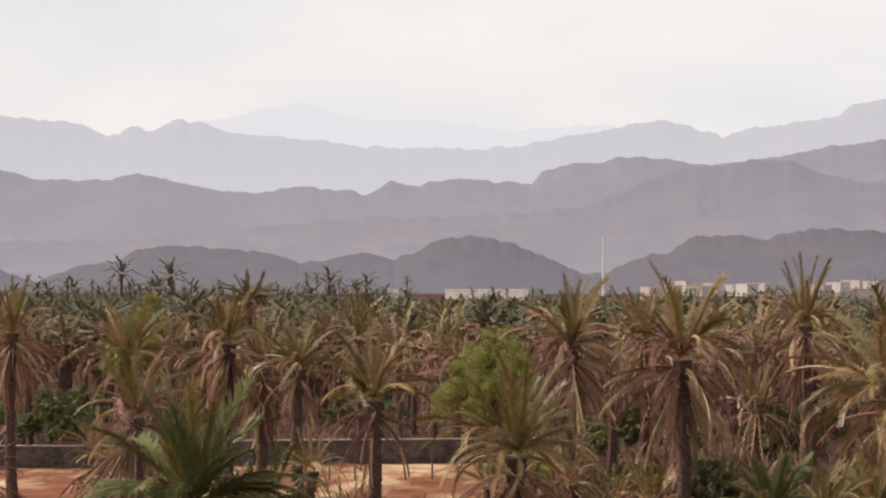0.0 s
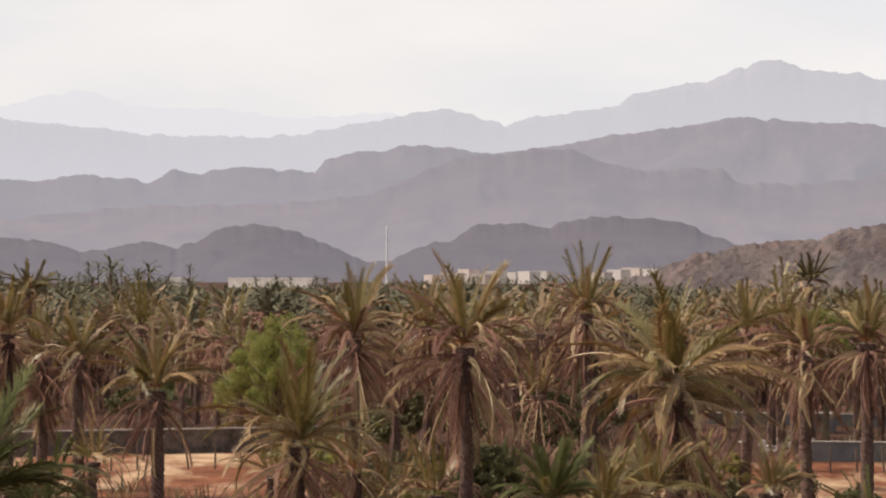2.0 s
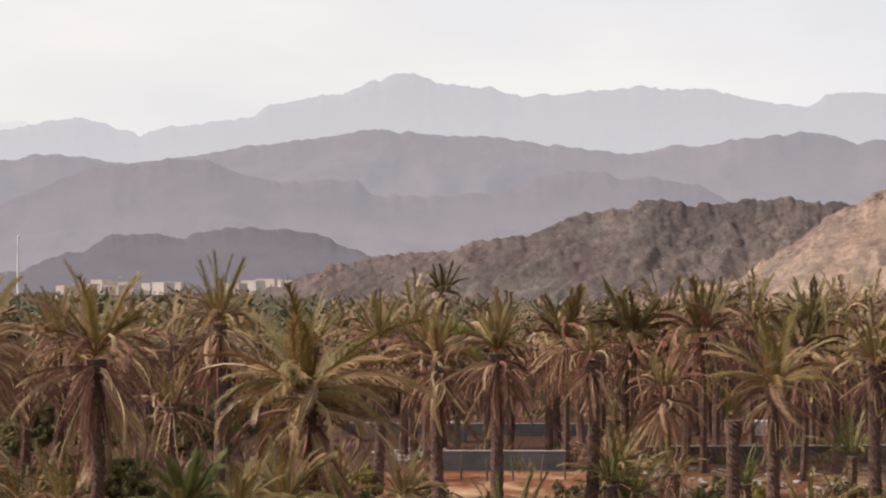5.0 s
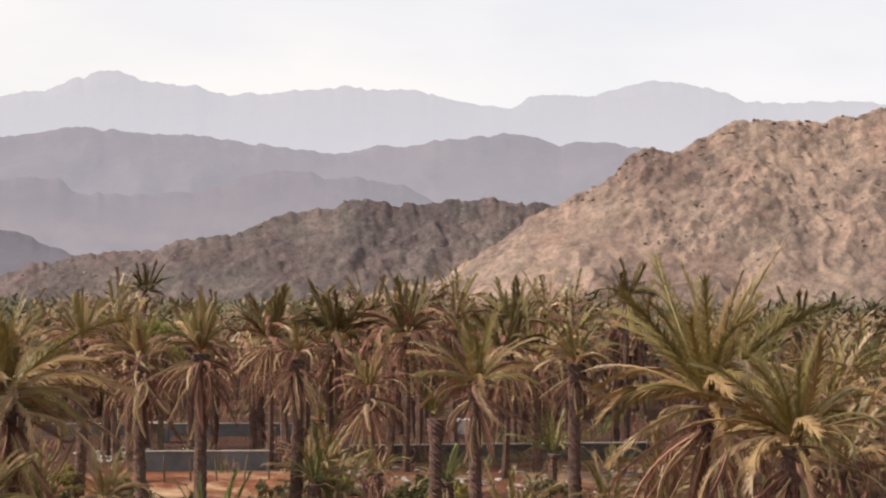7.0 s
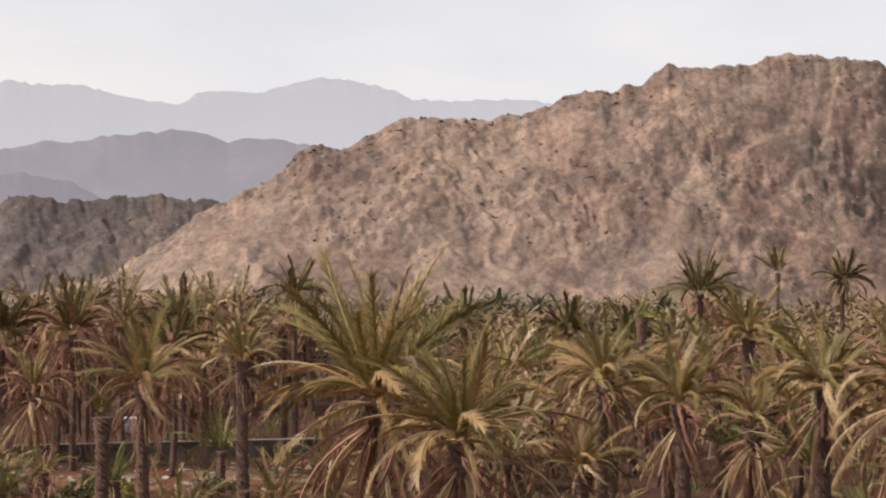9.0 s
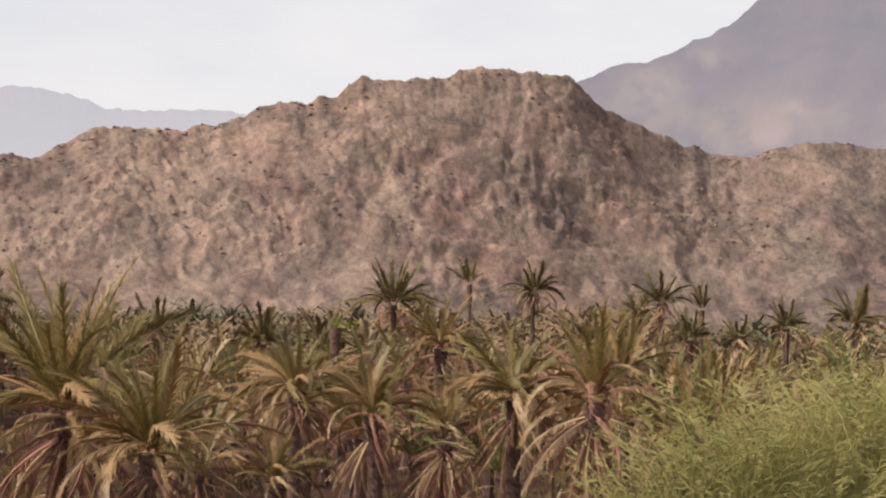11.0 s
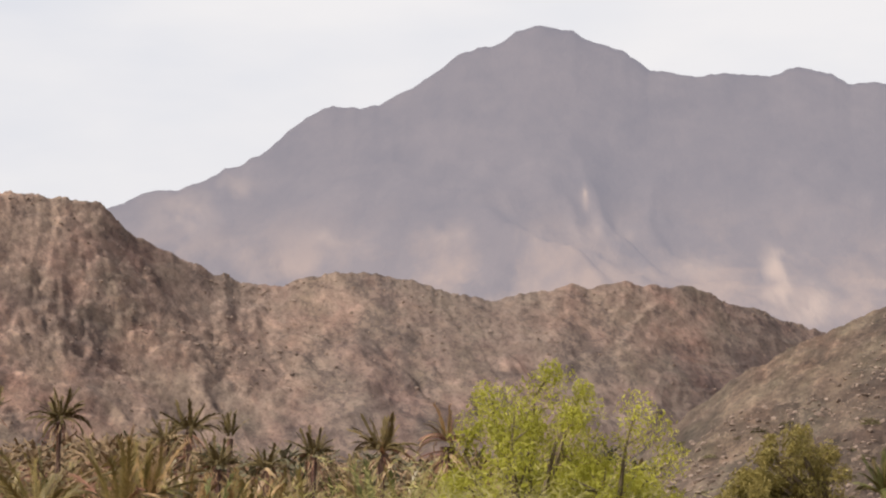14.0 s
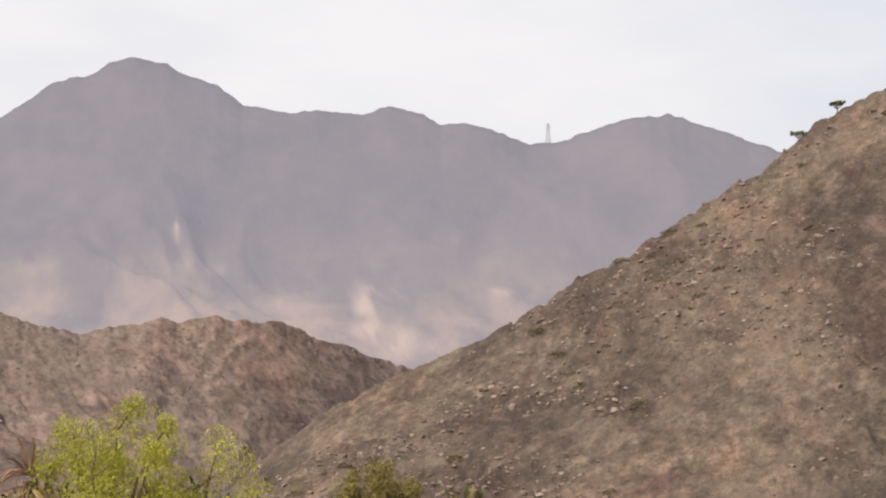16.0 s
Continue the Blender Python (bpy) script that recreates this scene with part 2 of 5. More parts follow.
def rock_paint(name, dark, mid, pale, scree, grain, bare_share=0.5, crag=(0.10, 0.082, 0.078), crag_from=0.52, down=None, shade_tone=None):
    """Bare desert rock: crags, boulders and fans of pale scree. grain: size of a boulder in metres."""
    q = Paint(name, 0.95, 0.1)
    q.down = down
    stone = q.ramp(q.noise(0.30 / grain, 9.0, 0.72), [(0.28, dark), (0.5, mid), (0.74, pale)])
    broad = q.ramp(q.noise(0.035 / grain, 6.0, 0.6), [(0.38, (0.60, 0.59, 0.62)), (0.5, (0.94, 0.94, 0.94)), (0.62, (1.25, 1.18, 1.11))])
    stone = q.mix(0.9, stone, broad, "MULTIPLY")
    hue = q.ramp(q.noise(0.12 / grain, 6.0, 0.65), [(0.36, (1.07, 0.97, 0.97)), (0.5, (1.0, 1.0, 1.0)), (0.64, (0.93, 1.0, 0.97))])
    stone = q.mix(1.0, stone, hue, "MULTIPLY")
    fans = q.ramp(q.noise(0.055 / grain, 6.0, 0.6, (1, 1, 0.45)), [(0.46, (0, 0, 0)), (0.60, (bare_share,) * 3)])
    base = q.mix(fans, stone, q.mix(0.35, scree, stone))
    knobs = q.mix(0.4, q.noise(0.10 / grain, 10.0, 0.75, (1, 1, 0.7)), q.noise(0.4 / grain, 8.0, 0.75))
    base = q.mix(q.grey(knobs, 0, 0.8, crag_from, crag_from + 0.045), base, q.mix(0.35, crag, base))
    cells = q.noise(0.8 / grain, kind="ShaderNodeTexVoronoi")
    specks = q.ramp(q.noise(1.7 / grain, 5.0, 0.75), [(0.34, (0.60, 0.59, 0.60)), (0.48, (1, 1, 1)), (0.63, (1.04, 1.03, 1.0)), (0.74, (1.35, 1.32, 1.28))])
    rubble = q.ramp(q.noise(0.75 / grain, 6.0, 0.8), [(0.36, (0.66, 0.64, 0.66)), (0.5, (1, 1, 1)), (0.66, (1.30, 1.26, 1.2))])
    base = q.mix(0.85, q.mix(0.8, base, specks, "MULTIPLY"), rubble, "MULTIPLY")
    # multiplies in a cooler, darker tone: the ridge's shade put into its colour
    if shade_tone:
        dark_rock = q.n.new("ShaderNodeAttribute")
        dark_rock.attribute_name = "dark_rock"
        base = q.mix(dark_rock.outputs["Fac"], base, q.mix(1.0, base, shade_tone, "MULTIPLY"))
    q.colour(base)
    q.bump(q.mix(0.35, q.noise(0.55 / grain, 9.0, 0.78), cells), 0.5, grain * 0.7)
    return q


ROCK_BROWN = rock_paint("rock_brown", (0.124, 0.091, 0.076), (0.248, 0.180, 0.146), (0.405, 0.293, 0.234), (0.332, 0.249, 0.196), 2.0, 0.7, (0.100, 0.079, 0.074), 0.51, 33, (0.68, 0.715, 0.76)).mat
ROCK_DARK = rock_paint("rock_dark", (0.074, 0.062, 0.062), (0.130, 0.106, 0.101), (0.190, 0.156, 0.144), (0.188, 0.151, 0.137), 2.2, 0.5, (0.080, 0.065, 0.065), 0.5, 19).mat
ROCK_SCREE = rock_paint("rock_scree", (0.054, 0.042, 0.035), (0.118, 0.092, 0.072), (0.245, 0.193, 0.152), (0.19, 0.144, 0.108), 0.5, 0.75, (0.052, 0.041, 0.037), 0.50, 62).mat


q = Paint("loose_stone", 0.95, 0.1)
tone = q.ramp(q.geo.outputs["Random Per Island"], [(0.0, (0.115, 0.088, 0.072)), (0.6, (0.225, 0.170, 0.136)), (1.0, (0.38, 0.30, 0.245))])
LOOSE_STONE = q.colour(q.mix(0.4, tone, q.ramp(q.noise(3.0, 4.0, 0.7), [(0.3, (0.12, 0.09, 0.075)), (0.7, (0.30, 0.23, 0.185))]))).mat


def distance_paint(name, dark, pale, air, share_low, share_high, z_low, z_high, scale, patch=None, sun_and_scar=None, down=None):
    """Far mountains with haze painted in as emission, stronger towards the plain. patch: colour, lowest and highest z
    of pale patches.
    """
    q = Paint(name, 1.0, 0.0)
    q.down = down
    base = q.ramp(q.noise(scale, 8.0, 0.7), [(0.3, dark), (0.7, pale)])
    sep = q.n.new("ShaderNodeSeparateXYZ")
    q.l.new(q.geo.outputs["Position"], sep.inputs[0])
    # pale patches low on the slope; on the great mountain they are painted sunlight
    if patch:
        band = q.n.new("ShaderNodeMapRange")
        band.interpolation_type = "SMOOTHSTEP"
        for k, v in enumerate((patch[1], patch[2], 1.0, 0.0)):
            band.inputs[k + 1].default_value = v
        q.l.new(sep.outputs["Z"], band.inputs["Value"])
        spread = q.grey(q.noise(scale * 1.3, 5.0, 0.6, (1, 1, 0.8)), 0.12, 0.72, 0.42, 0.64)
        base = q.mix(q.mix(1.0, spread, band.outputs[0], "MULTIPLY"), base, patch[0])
    # one mask and tint for painted sunlit slopes and real quarry scars
    if sun_and_scar:
        sun_scar_mix = q.n.new("ShaderNodeAttribute")
        sun_scar_mix.attribute_name = "sun_and_scar"
        base = q.mix(sun_scar_mix.outputs["Fac"], base, sun_and_scar)
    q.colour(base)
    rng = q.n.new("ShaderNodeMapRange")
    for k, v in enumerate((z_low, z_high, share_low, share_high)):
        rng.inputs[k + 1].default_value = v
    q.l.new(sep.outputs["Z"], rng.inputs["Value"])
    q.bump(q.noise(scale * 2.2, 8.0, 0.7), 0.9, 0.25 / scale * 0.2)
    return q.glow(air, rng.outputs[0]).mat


# haze is baked into each range as emission, paler with distance
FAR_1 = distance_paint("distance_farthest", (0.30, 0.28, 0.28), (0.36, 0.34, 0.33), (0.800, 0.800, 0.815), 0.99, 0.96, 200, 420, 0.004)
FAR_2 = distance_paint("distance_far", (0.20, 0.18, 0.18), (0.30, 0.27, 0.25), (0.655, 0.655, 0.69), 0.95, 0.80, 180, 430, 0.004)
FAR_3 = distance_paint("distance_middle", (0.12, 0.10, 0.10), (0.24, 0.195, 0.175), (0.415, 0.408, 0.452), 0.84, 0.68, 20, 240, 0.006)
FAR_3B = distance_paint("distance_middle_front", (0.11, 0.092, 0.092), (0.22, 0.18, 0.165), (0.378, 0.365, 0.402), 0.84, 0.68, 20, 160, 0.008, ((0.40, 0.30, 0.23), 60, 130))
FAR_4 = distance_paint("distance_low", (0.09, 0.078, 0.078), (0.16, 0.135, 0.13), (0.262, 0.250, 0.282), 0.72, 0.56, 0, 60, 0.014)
# the tan patch colour paints sunlit ground onto the lower slopes
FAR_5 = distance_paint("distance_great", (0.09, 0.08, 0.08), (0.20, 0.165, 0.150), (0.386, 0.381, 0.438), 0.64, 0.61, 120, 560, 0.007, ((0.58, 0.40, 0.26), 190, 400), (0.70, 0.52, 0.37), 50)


# ------------------------------------------------------------------ ground and hills
def knoll(x, y):
    """The bank on which the camera stands, and the bare rise towards the near hill."""
    d = np.hypot(x, y)
    s = np.clip(1 - d / 48.0, 0, 1)
    return 8.9 * s * s * (3 - 2 * s)


def ground_height(x, y):
    d = np.hypot(x, y)
    swell = 0.25 * rough(x / 26, y / 26, 4, 5) * np.clip(d / 60 - 0.6, 0, 1)
    fan = np.clip((d - 900) / 300, 0, 1)
    return knoll(x, y) + swell + 8.0 * fan * fan * (3 - 2 * fan)


def bare_ground(x, y):
    """1 on the open sandy clearings, 0 on the littered floor of the grove."""
    d, h = np.hypot(x, y), np.degrees(np.arctan2(x, y))
    west = np.clip((4.0 - h) / 2, 0, 1) * np.clip((d - 112) / 8, 0, 1) * np.clip((146 - d) / 4, 0, 1)
    east = np.clip((h - 11.5) / 1.5, 0, 1) * np.clip((19.5 - h) / 2, 0, 1) * np.clip((d - 106) / 8, 0, 1) * np.clip((138 - d) / 6, 0, 1)
    path = np.clip((h - 18) / 2, 0, 1) * np.clip((27 - h) / 2, 0, 1) * np.clip((d - 116) / 6, 0, 1) * np.clip((142 - d) / 4, 0, 1)
    slope = np.clip((h - 30) / 6, 0, 1) * np.clip((d - 230) / 30, 0, 1)
    near = np.clip((h - 51) / 3, 0, 1) * np.clip((d - 40) / 10, 0, 1)
    far = np.clip((d - 900) / 200, 0, 1)
    return np.maximum.reduce([west, east * 0.9, path * 0.34, slope * 0.35, near * 0.8, far * 0.1])


def make_ground():
    heads = np.concatenate([np.arange(-20, 80, 0.5), np.arange(80, 340, 4.0)])
    rings = np.concatenate([[0.6], np.geomspace(1.5, 60, 40), np.arange(61, 210, 1.5), np.geomspace(212, 4950, 60)])
    a = np.radians(heads)[:, None]
    x, y = rings[None] * np.sin(a), rings[None] * np.cos(a)
    z = ground_height(x, y)
    n, m = x.shape
    verts = np.stack([x, y, z], -1).reshape(-1, 3)
    i, j = np.meshgrid(np.arange(n), np.arange(m - 1), indexing="ij")
    k = (i + 1) % n
    faces = np.stack([i * m + j, i * m + j + 1, k * m + j + 1, k * m + j], -1).reshape(-1, 4).tolist()
    verts = np.vstack([verts, [[0, 0, float(ground_height(0.0, 0.0))]]])
    faces += [[(q + 1) % n * m, n * m, q * m] for q in range(n)]
    me = mesh_from("ground", verts, faces, [SOIL], smooth=True)
    me.attributes.new("bare", "FLOAT", "POINT").data.foreach_set("value", bare_ground(verts[:, 0], verts[:, 1]).astype(np.float32))
    ob = new("ground", me)
    return tagged(ob, "orange sandy oasis ground with red soil and dry litter", "ground", kind="structure")


make_ground()


def make_hill(name, crest, near, top, behind, material, label, cols, rows, gully, crag, cell, seed,
              power=1.15, foot=-2.0, fine=0.0, sun_and_scars=(), block=0.0, swing=(), shade_from=None):
    """A rocky ridge. crest: heading and height in degrees of its skyline over the oasis bank,
    near/top/behind: distances of its foot, crest and back."""
    heads = np.linspace(crest[0][0], crest[-1][0], cols)
    lift = np.interp(heads, [c[0] for c in crest], [c[1] for c in crest])
    reach = max(3, int(cols * 2.6 / (heads[-1] - heads[0])))
    bell = np.exp(-np.linspace(-2.2, 2.2, 2 * reach + 1) ** 2)
    broad = np.convolve(np.pad(lift, reach, "edge"), bell / bell.sum(), "valid")
    lift = lift + crag * rough(heads * 3.1, heads * 0 + seed, 5, seed, 0.6)
    t = np.concatenate([np.linspace(0, 1, rows), np.linspace(1, 2, rows // 5 + 2)[1:]])
    slow = radians(1) * top / (5 * cell)
    top_at = top + 0.10 * (top - near) * rough(heads * slow, heads * 0 + 3.3, 2, seed + 7)
    near_at = near + 0.12 * (top - near) * rough(heads * slow, heads * 0 + 1.3, 2, seed + 9)
    if swing:                                                   # the face turns away where its foot and crest draw back
        back = np.interp(heads, [q[0] for q in swing], [q[1] for q in swing])
        back = np.convolve(np.pad(back, reach, "edge"), bell / bell.sum(), "valid")
        near_at, top_at = near_at + back, top_at + back
    d = np.where(t[None] <= 1, near_at[:, None] + (top_at - near_at)[:, None] * t[None],
                 top_at[:, None] + (behind - top) * (t[None] - 1))
    height = EYE + top_at * np.tan(np.radians(lift)) - foot
    s = np.where(t <= 1, t, 2 - t)
    prof = np.where(t <= 1, s ** power, s ** 1.4)
    mass = EYE + top_at * np.tan(np.radians(broad)) - foot
    height = np.maximum(height, 0.0)
    mass = np.minimum(np.maximum(mass, 0.0), height * 1.12)
    z = foot + mass[:, None] * prof[None] + (height - mass)[:, None] * (prof ** 7)[None]
    a = np.radians(heads)[:, None]
    x, y = d * np.sin(a), d * np.cos(a)
    # gullies run down the face, broken by crags
    across = np.radians(heads)[:, None] * top
    run = t[None] * math.hypot(top - near, float(np.mean(height)))          # metres along the slope
    wob = rough(across / (cell * 2.4), run / (cell * 2.4), 4, seed + 2) * cell * 1.5
    spur = rough((across + wob + 0.4 * run) / cell, run / (cell * 2.4), 4, seed + 11, 0.5, True)
    bulk = -0.7 * rough((across - 0.3 * run) / cell * 1.2, run / cell * 0.9, 4, seed + 21, 0.5, True)
    rocks = -rough((across + 0.15 * run) / cell * 4.5, run / cell * 4.0, 4, seed + 31, 0.62, True)
    crags = np.clip(rough((across + 0.5 * run) / cell * 1.2, run / cell * 0.8, 4, seed + 41, 0.6) * 2.6 + 0.15 + 0.9 * (np.clip(s, 0, 1) ** 6)[None], 0, 1)
    body = (np.sin(np.pi * np.clip(s, 0, 1)) ** 0.8)[None]
    calm = np.clip((s - 0.06) * 4.0, 0.2, 1)[None]            # smooth aprons of scree at the foot
    z = z + np.maximum(height, 0)[:, None] * body * calm * gully * (1.0 * spur + 0.75 * bulk)
    z = z + np.maximum(height, 0)[:, None] * np.clip(s * 3, 0, 1)[None] * calm * fine * rocks * (0.35 + 1.6 * crags) * (1 - 0.6 * s ** 8)[None]
    if block:
        lump = boulders((across + 0.2 * run) / (block * 3.4), run / (block * 3.0), seed + 61) * 0.95 + boulders(across / (block * 1.6), run / (block * 1.5), seed + 65) * 0.5
        z = z + block * lump * np.clip(crags * 1.5 - 0.1, 0.0, 1) * np.clip(s * 5 - 0.35, 0, 1)[None] * (1 - 0.45 * s ** 10)[None]
    n, m = x.shape
    verts = np.stack([x, y, z], -1).reshape(-1, 3)
    i, j = np.meshgrid(np.arange(n - 1), np.arange(m - 1), indexing="ij")
    faces = np.stack([i * m + j, i * m + j + 1, (i + 1) * m + j + 1, (i + 1) * m + j], -1).reshape(-1, 4)[:, ::-1].tolist()
    ob = new(name, mesh_from(name, verts, faces, [material], smooth=True))
    if shade_from:                                                  # shade painted into the rock colour from a heading on, with a ragged, soft border
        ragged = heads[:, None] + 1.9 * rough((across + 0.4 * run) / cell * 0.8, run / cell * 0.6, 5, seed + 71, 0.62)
        share = np.clip((ragged - shade_from) / 3.6 + 0.5, 0, 1)
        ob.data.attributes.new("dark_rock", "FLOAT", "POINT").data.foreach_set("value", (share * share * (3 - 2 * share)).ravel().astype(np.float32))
    if sun_and_scars:
        lift_at = np.degrees(np.arctan2(z - EYE, d))
        sun_scar_mix = np.zeros_like(z)
        for h, e, wide, tall, share in sun_and_scars:
            spot = np.exp(-((heads[:, None] - h) / wide) ** 2 - ((lift_at - e) / tall) ** 2)
            streak = np.clip(rough(heads[:, None] * 2.0 + 0.7 * lift_at, lift_at * 2.4, 4, seed + 51) * 1.7 + 0.55, 0, 1)
            sun_scar_mix = np.maximum(sun_scar_mix, np.minimum(share * spot * streak, 0.85))
        ob.data.attributes.new("sun_and_scar", "FLOAT", "POINT").data.foreach_set("value", sun_scar_mix.ravel().astype(np.float32))
    tagged(ob, label, "mountain" if top > 1500 else "hill", kind="structure")
    return heads, d, x, y, z, crags


# skylines: heading, height in degrees
FARTHEST_CREST = [
    (-15.00, 3.70), (-8.00, 3.60), (-5.51, 4.10), (-3.74, 4.48), (-2.93, 4.42), (-2.52, 4.22), (-1.43, 4.09), (-0.06,
    4.09), (0.89, 3.96), (1.85, 3.89), (4.03, 3.99), (7.00, 3.70), (12.00, 3.40)]
FAR_CREST = [
    (-20.00, 3.60), (-14.00, 4.30), (-10.59, 4.10), (-9.00, 3.99), (-8.47, 3.89), (-8.06, 3.65), (-7.46, 3.90),
    (-6.99, 3.81), (-6.25, 4.12), (-5.24, 3.83), (-1.15, 3.42), (1.58, 3.45), (5.18, 4.15), (6.70, 3.72), (7.38,
    3.92), (9.49, 4.16), (9.82, 4.46), (11.71, 4.78), (12.78, 5.19), (13.31, 5.22), (14.03, 4.95), (15.13, 4.89),
    (15.94, 4.66), (18.54, 4.86), (20.58, 4.83), (21.39, 4.55), (22.75, 4.37), (23.28, 4.64), (23.82, 4.73), (24.63,
    4.65), (26.22, 5.05), (27.84, 4.80), (28.38, 4.51), (31.39, 4.46), (33.43, 4.17), (36.00, 4.30), (42.00, 3.80),
    (48.00, 3.00)]
MIDDLE_CREST = [
    (-20.00, 2.40), (-14.00, 2.90), (-10.59, 2.86), (-9.79, 2.67), (-8.99, 2.61), (-8.19, 2.64), (-7.39, 2.80),
    (-5.50, 2.43), (-4.55, 2.34), (-3.60, 2.51), (-2.51, 2.45), (-1.83, 2.31), (-1.29, 2.63), (-0.60, 2.52), (0.21,
    2.70), (2.13, 2.59), (2.40, 2.87), (3.21, 3.07), (3.76, 3.07), (4.30, 3.23), (5.39, 3.16), (6.16, 3.03), (6.84,
    3.05), (7.79, 3.18), (9.01, 3.41), (11.84, 3.77), (12.51, 3.92), (13.35, 3.77), (15.13, 3.71), (16.49, 3.50),
    (18.54, 3.27), (19.22, 3.44), (20.58, 3.53), (22.61, 3.76), (23.42, 3.69), (23.96, 3.48), (24.89, 3.61), (27.97,
    2.97), (31.00, 2.60), (34.00, 1.50)]
LOW_CREST = [
    (-20.00, 0.90), (-14.00, 0.80), (-10.57, 0.45), (-9.78, 0.21), (-9.38, 0.32), (-8.72, 0.59), (-7.78, 0.70),
    (-7.51, 0.90), (-6.31, 1.10), (-5.77, 1.01), (-4.95, 1.01), (-3.32, 0.67), (-2.51, 0.81), (-1.96, 0.95), (-1.15,
    0.77), (-0.74, 0.89), (-0.33, 1.16), (0.22, 1.30), (0.90, 1.33), (2.13, 0.99), (3.35, 0.42), (4.03, 0.49), (4.98,
    0.92), (5.34, 0.87), (5.89, 1.28), (6.84, 1.38), (7.79, 1.28), (8.36, 1.41), (8.87, 1.48), (9.69, 1.51), (9.70,
    1.48), (10.78, 1.40), (11.30, 1.27), (11.46, 1.11), (12.14, 0.90), (13.77, 0.50), (15.50, 0.10)]
DARK_CREST = [
    (7.60, -0.85), (8.80, -0.30), (10.25, 0.15), (11.46, 0.63), (12.95, 0.84), (14.31, 0.98), (15.00, 1.21), (15.95, 1.28), (16.50,
    1.46), (17.45, 1.87), (18.68, 2.01), (18.95, 2.17), (19.70, 2.18), (19.90, 2.03), (21.94, 2.21), (23.15, 2.04),
    (23.55, 2.16), (23.89, 2.07), (25.96, 1.86), (29.00, 1.50), (32.00, 0.50)]
BROWN_CREST = [
    (16.00, -1.30), (17.50, -0.80), (18.62, -0.23), (21.08, 0.18), (22.44, 1.14), (23.26, 1.75), (24.62, 2.37), (25.30, 2.77), (25.63,
    3.18), (25.97, 3.42), (26.65, 3.31), (27.46, 3.65), (28.13, 4.05), (29.48, 4.06), (30.16, 3.99), (30.98, 4.12),
    (32.21, 4.59), (33.02, 4.68), (33.97, 4.85), (34.52, 5.32), (35.46, 5.24), (36.54, 5.25), (37.48, 5.57), (38.01,
    5.47), (38.68, 5.42), (39.58, 5.30), (40.27, 4.62), (42.45, 3.60), (43.14, 3.46), (43.96, 3.32), (44.50, 3.59), (45.46,
    3.69), (46.28, 3.66), (47.09, 3.50), (47.64, 3.26), (49.00, 2.96), (49.41, 3.13), (50.10, 3.20), (50.92, 3.40), (51.32,
    3.31), (51.94, 3.47), (52.96, 3.33), (53.78, 3.37), (54.19, 3.19), (54.73, 2.89), (55.14, 2.85), (56.89, 2.23), (58.49,
    1.49), (61.00, 0.80), (65.00, 0.20), (68.00, -1.2)]
GREAT_CREST = [
    (34.00, 3.00), (38.75, 4.73), (40.72, 5.61), (41.52, 5.67), (42.32, 6.06), (43.40, 6.51), (44.21, 7.17), (44.88,
    7.66), (46.25, 7.70), (47.61, 8.50), (48.30, 9.01), (49.26, 9.25), (49.54, 9.50), (50.23, 9.64), (51.03, 9.47),
    (51.19, 9.36), (52.13, 9.02), (52.82, 8.56), (53.91, 8.33), (54.60, 8.45), (55.70, 8.35), (56.39, 8.58), (57.21,
    8.34), (57.56, 8.11), (58.31, 8.16), (59.00, 7.97), (59.83, 7.66), (60.51, 7.70), (61.34, 7.97), (62.02, 8.23),
    (63.12, 8.35), (65.89, 7.43), (67.43, 6.98), (70.00, 6.60), (76.00, 6.00), (84.00, 4.00)]
NEAR_CREST = [
    (50.60, -2.20), (51.60, -1.35), (52.51, -0.59), (54.66, 1.04), (55.88, 1.72), (57.92, 2.61), (59.15, 3.23),
    (60.10, 3.78), (60.92, 4.32), (62.15, 5.00), (64.19, 6.28), (65.28, 6.88), (66.09, 7.54), (66.64, 8.07), (68.36,
    8.90), (71.00, 9.70), (74.00, 8.60), (77.00, 5.00), (80.00, -1.00)]

MIDDLE_FRONT_CREST = [
    (-20.0, 1.0), (-8.0, 1.2), (-4.5, 1.5), (-2.2, 1.75), (1.0, 1.8), (3.4, 2.0), (5.52, 2.91), (7.43, 3.12), (8.25, 3.15), (9.07, 2.80), (10.16, 2.60), (11.93, 2.66), (12.34, 2.32), (13.56, 2.24), (14.64, 2.30), (15.32, 2.37), (15.76, 2.51), (16.26, 2.70), (16.71, 2.79), (17.33, 2.89), (17.93, 2.82), (18.26, 2.64), (19.03, 2.72), (20.12, 2.52), (20.80, 2.18), (22.17, 1.70), (23.53, 1.29)]

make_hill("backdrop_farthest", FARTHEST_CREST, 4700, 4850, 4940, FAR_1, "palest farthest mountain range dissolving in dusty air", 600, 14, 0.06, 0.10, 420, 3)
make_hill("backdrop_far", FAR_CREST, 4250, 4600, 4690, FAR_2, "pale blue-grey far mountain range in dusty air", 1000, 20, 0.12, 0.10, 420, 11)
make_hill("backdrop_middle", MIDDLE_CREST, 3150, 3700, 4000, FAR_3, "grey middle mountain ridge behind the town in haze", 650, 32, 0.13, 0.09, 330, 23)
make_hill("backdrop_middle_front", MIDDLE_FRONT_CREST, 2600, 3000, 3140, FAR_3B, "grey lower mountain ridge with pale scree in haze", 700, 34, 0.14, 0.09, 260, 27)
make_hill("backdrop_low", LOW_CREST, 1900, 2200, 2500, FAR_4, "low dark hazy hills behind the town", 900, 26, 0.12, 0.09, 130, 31)
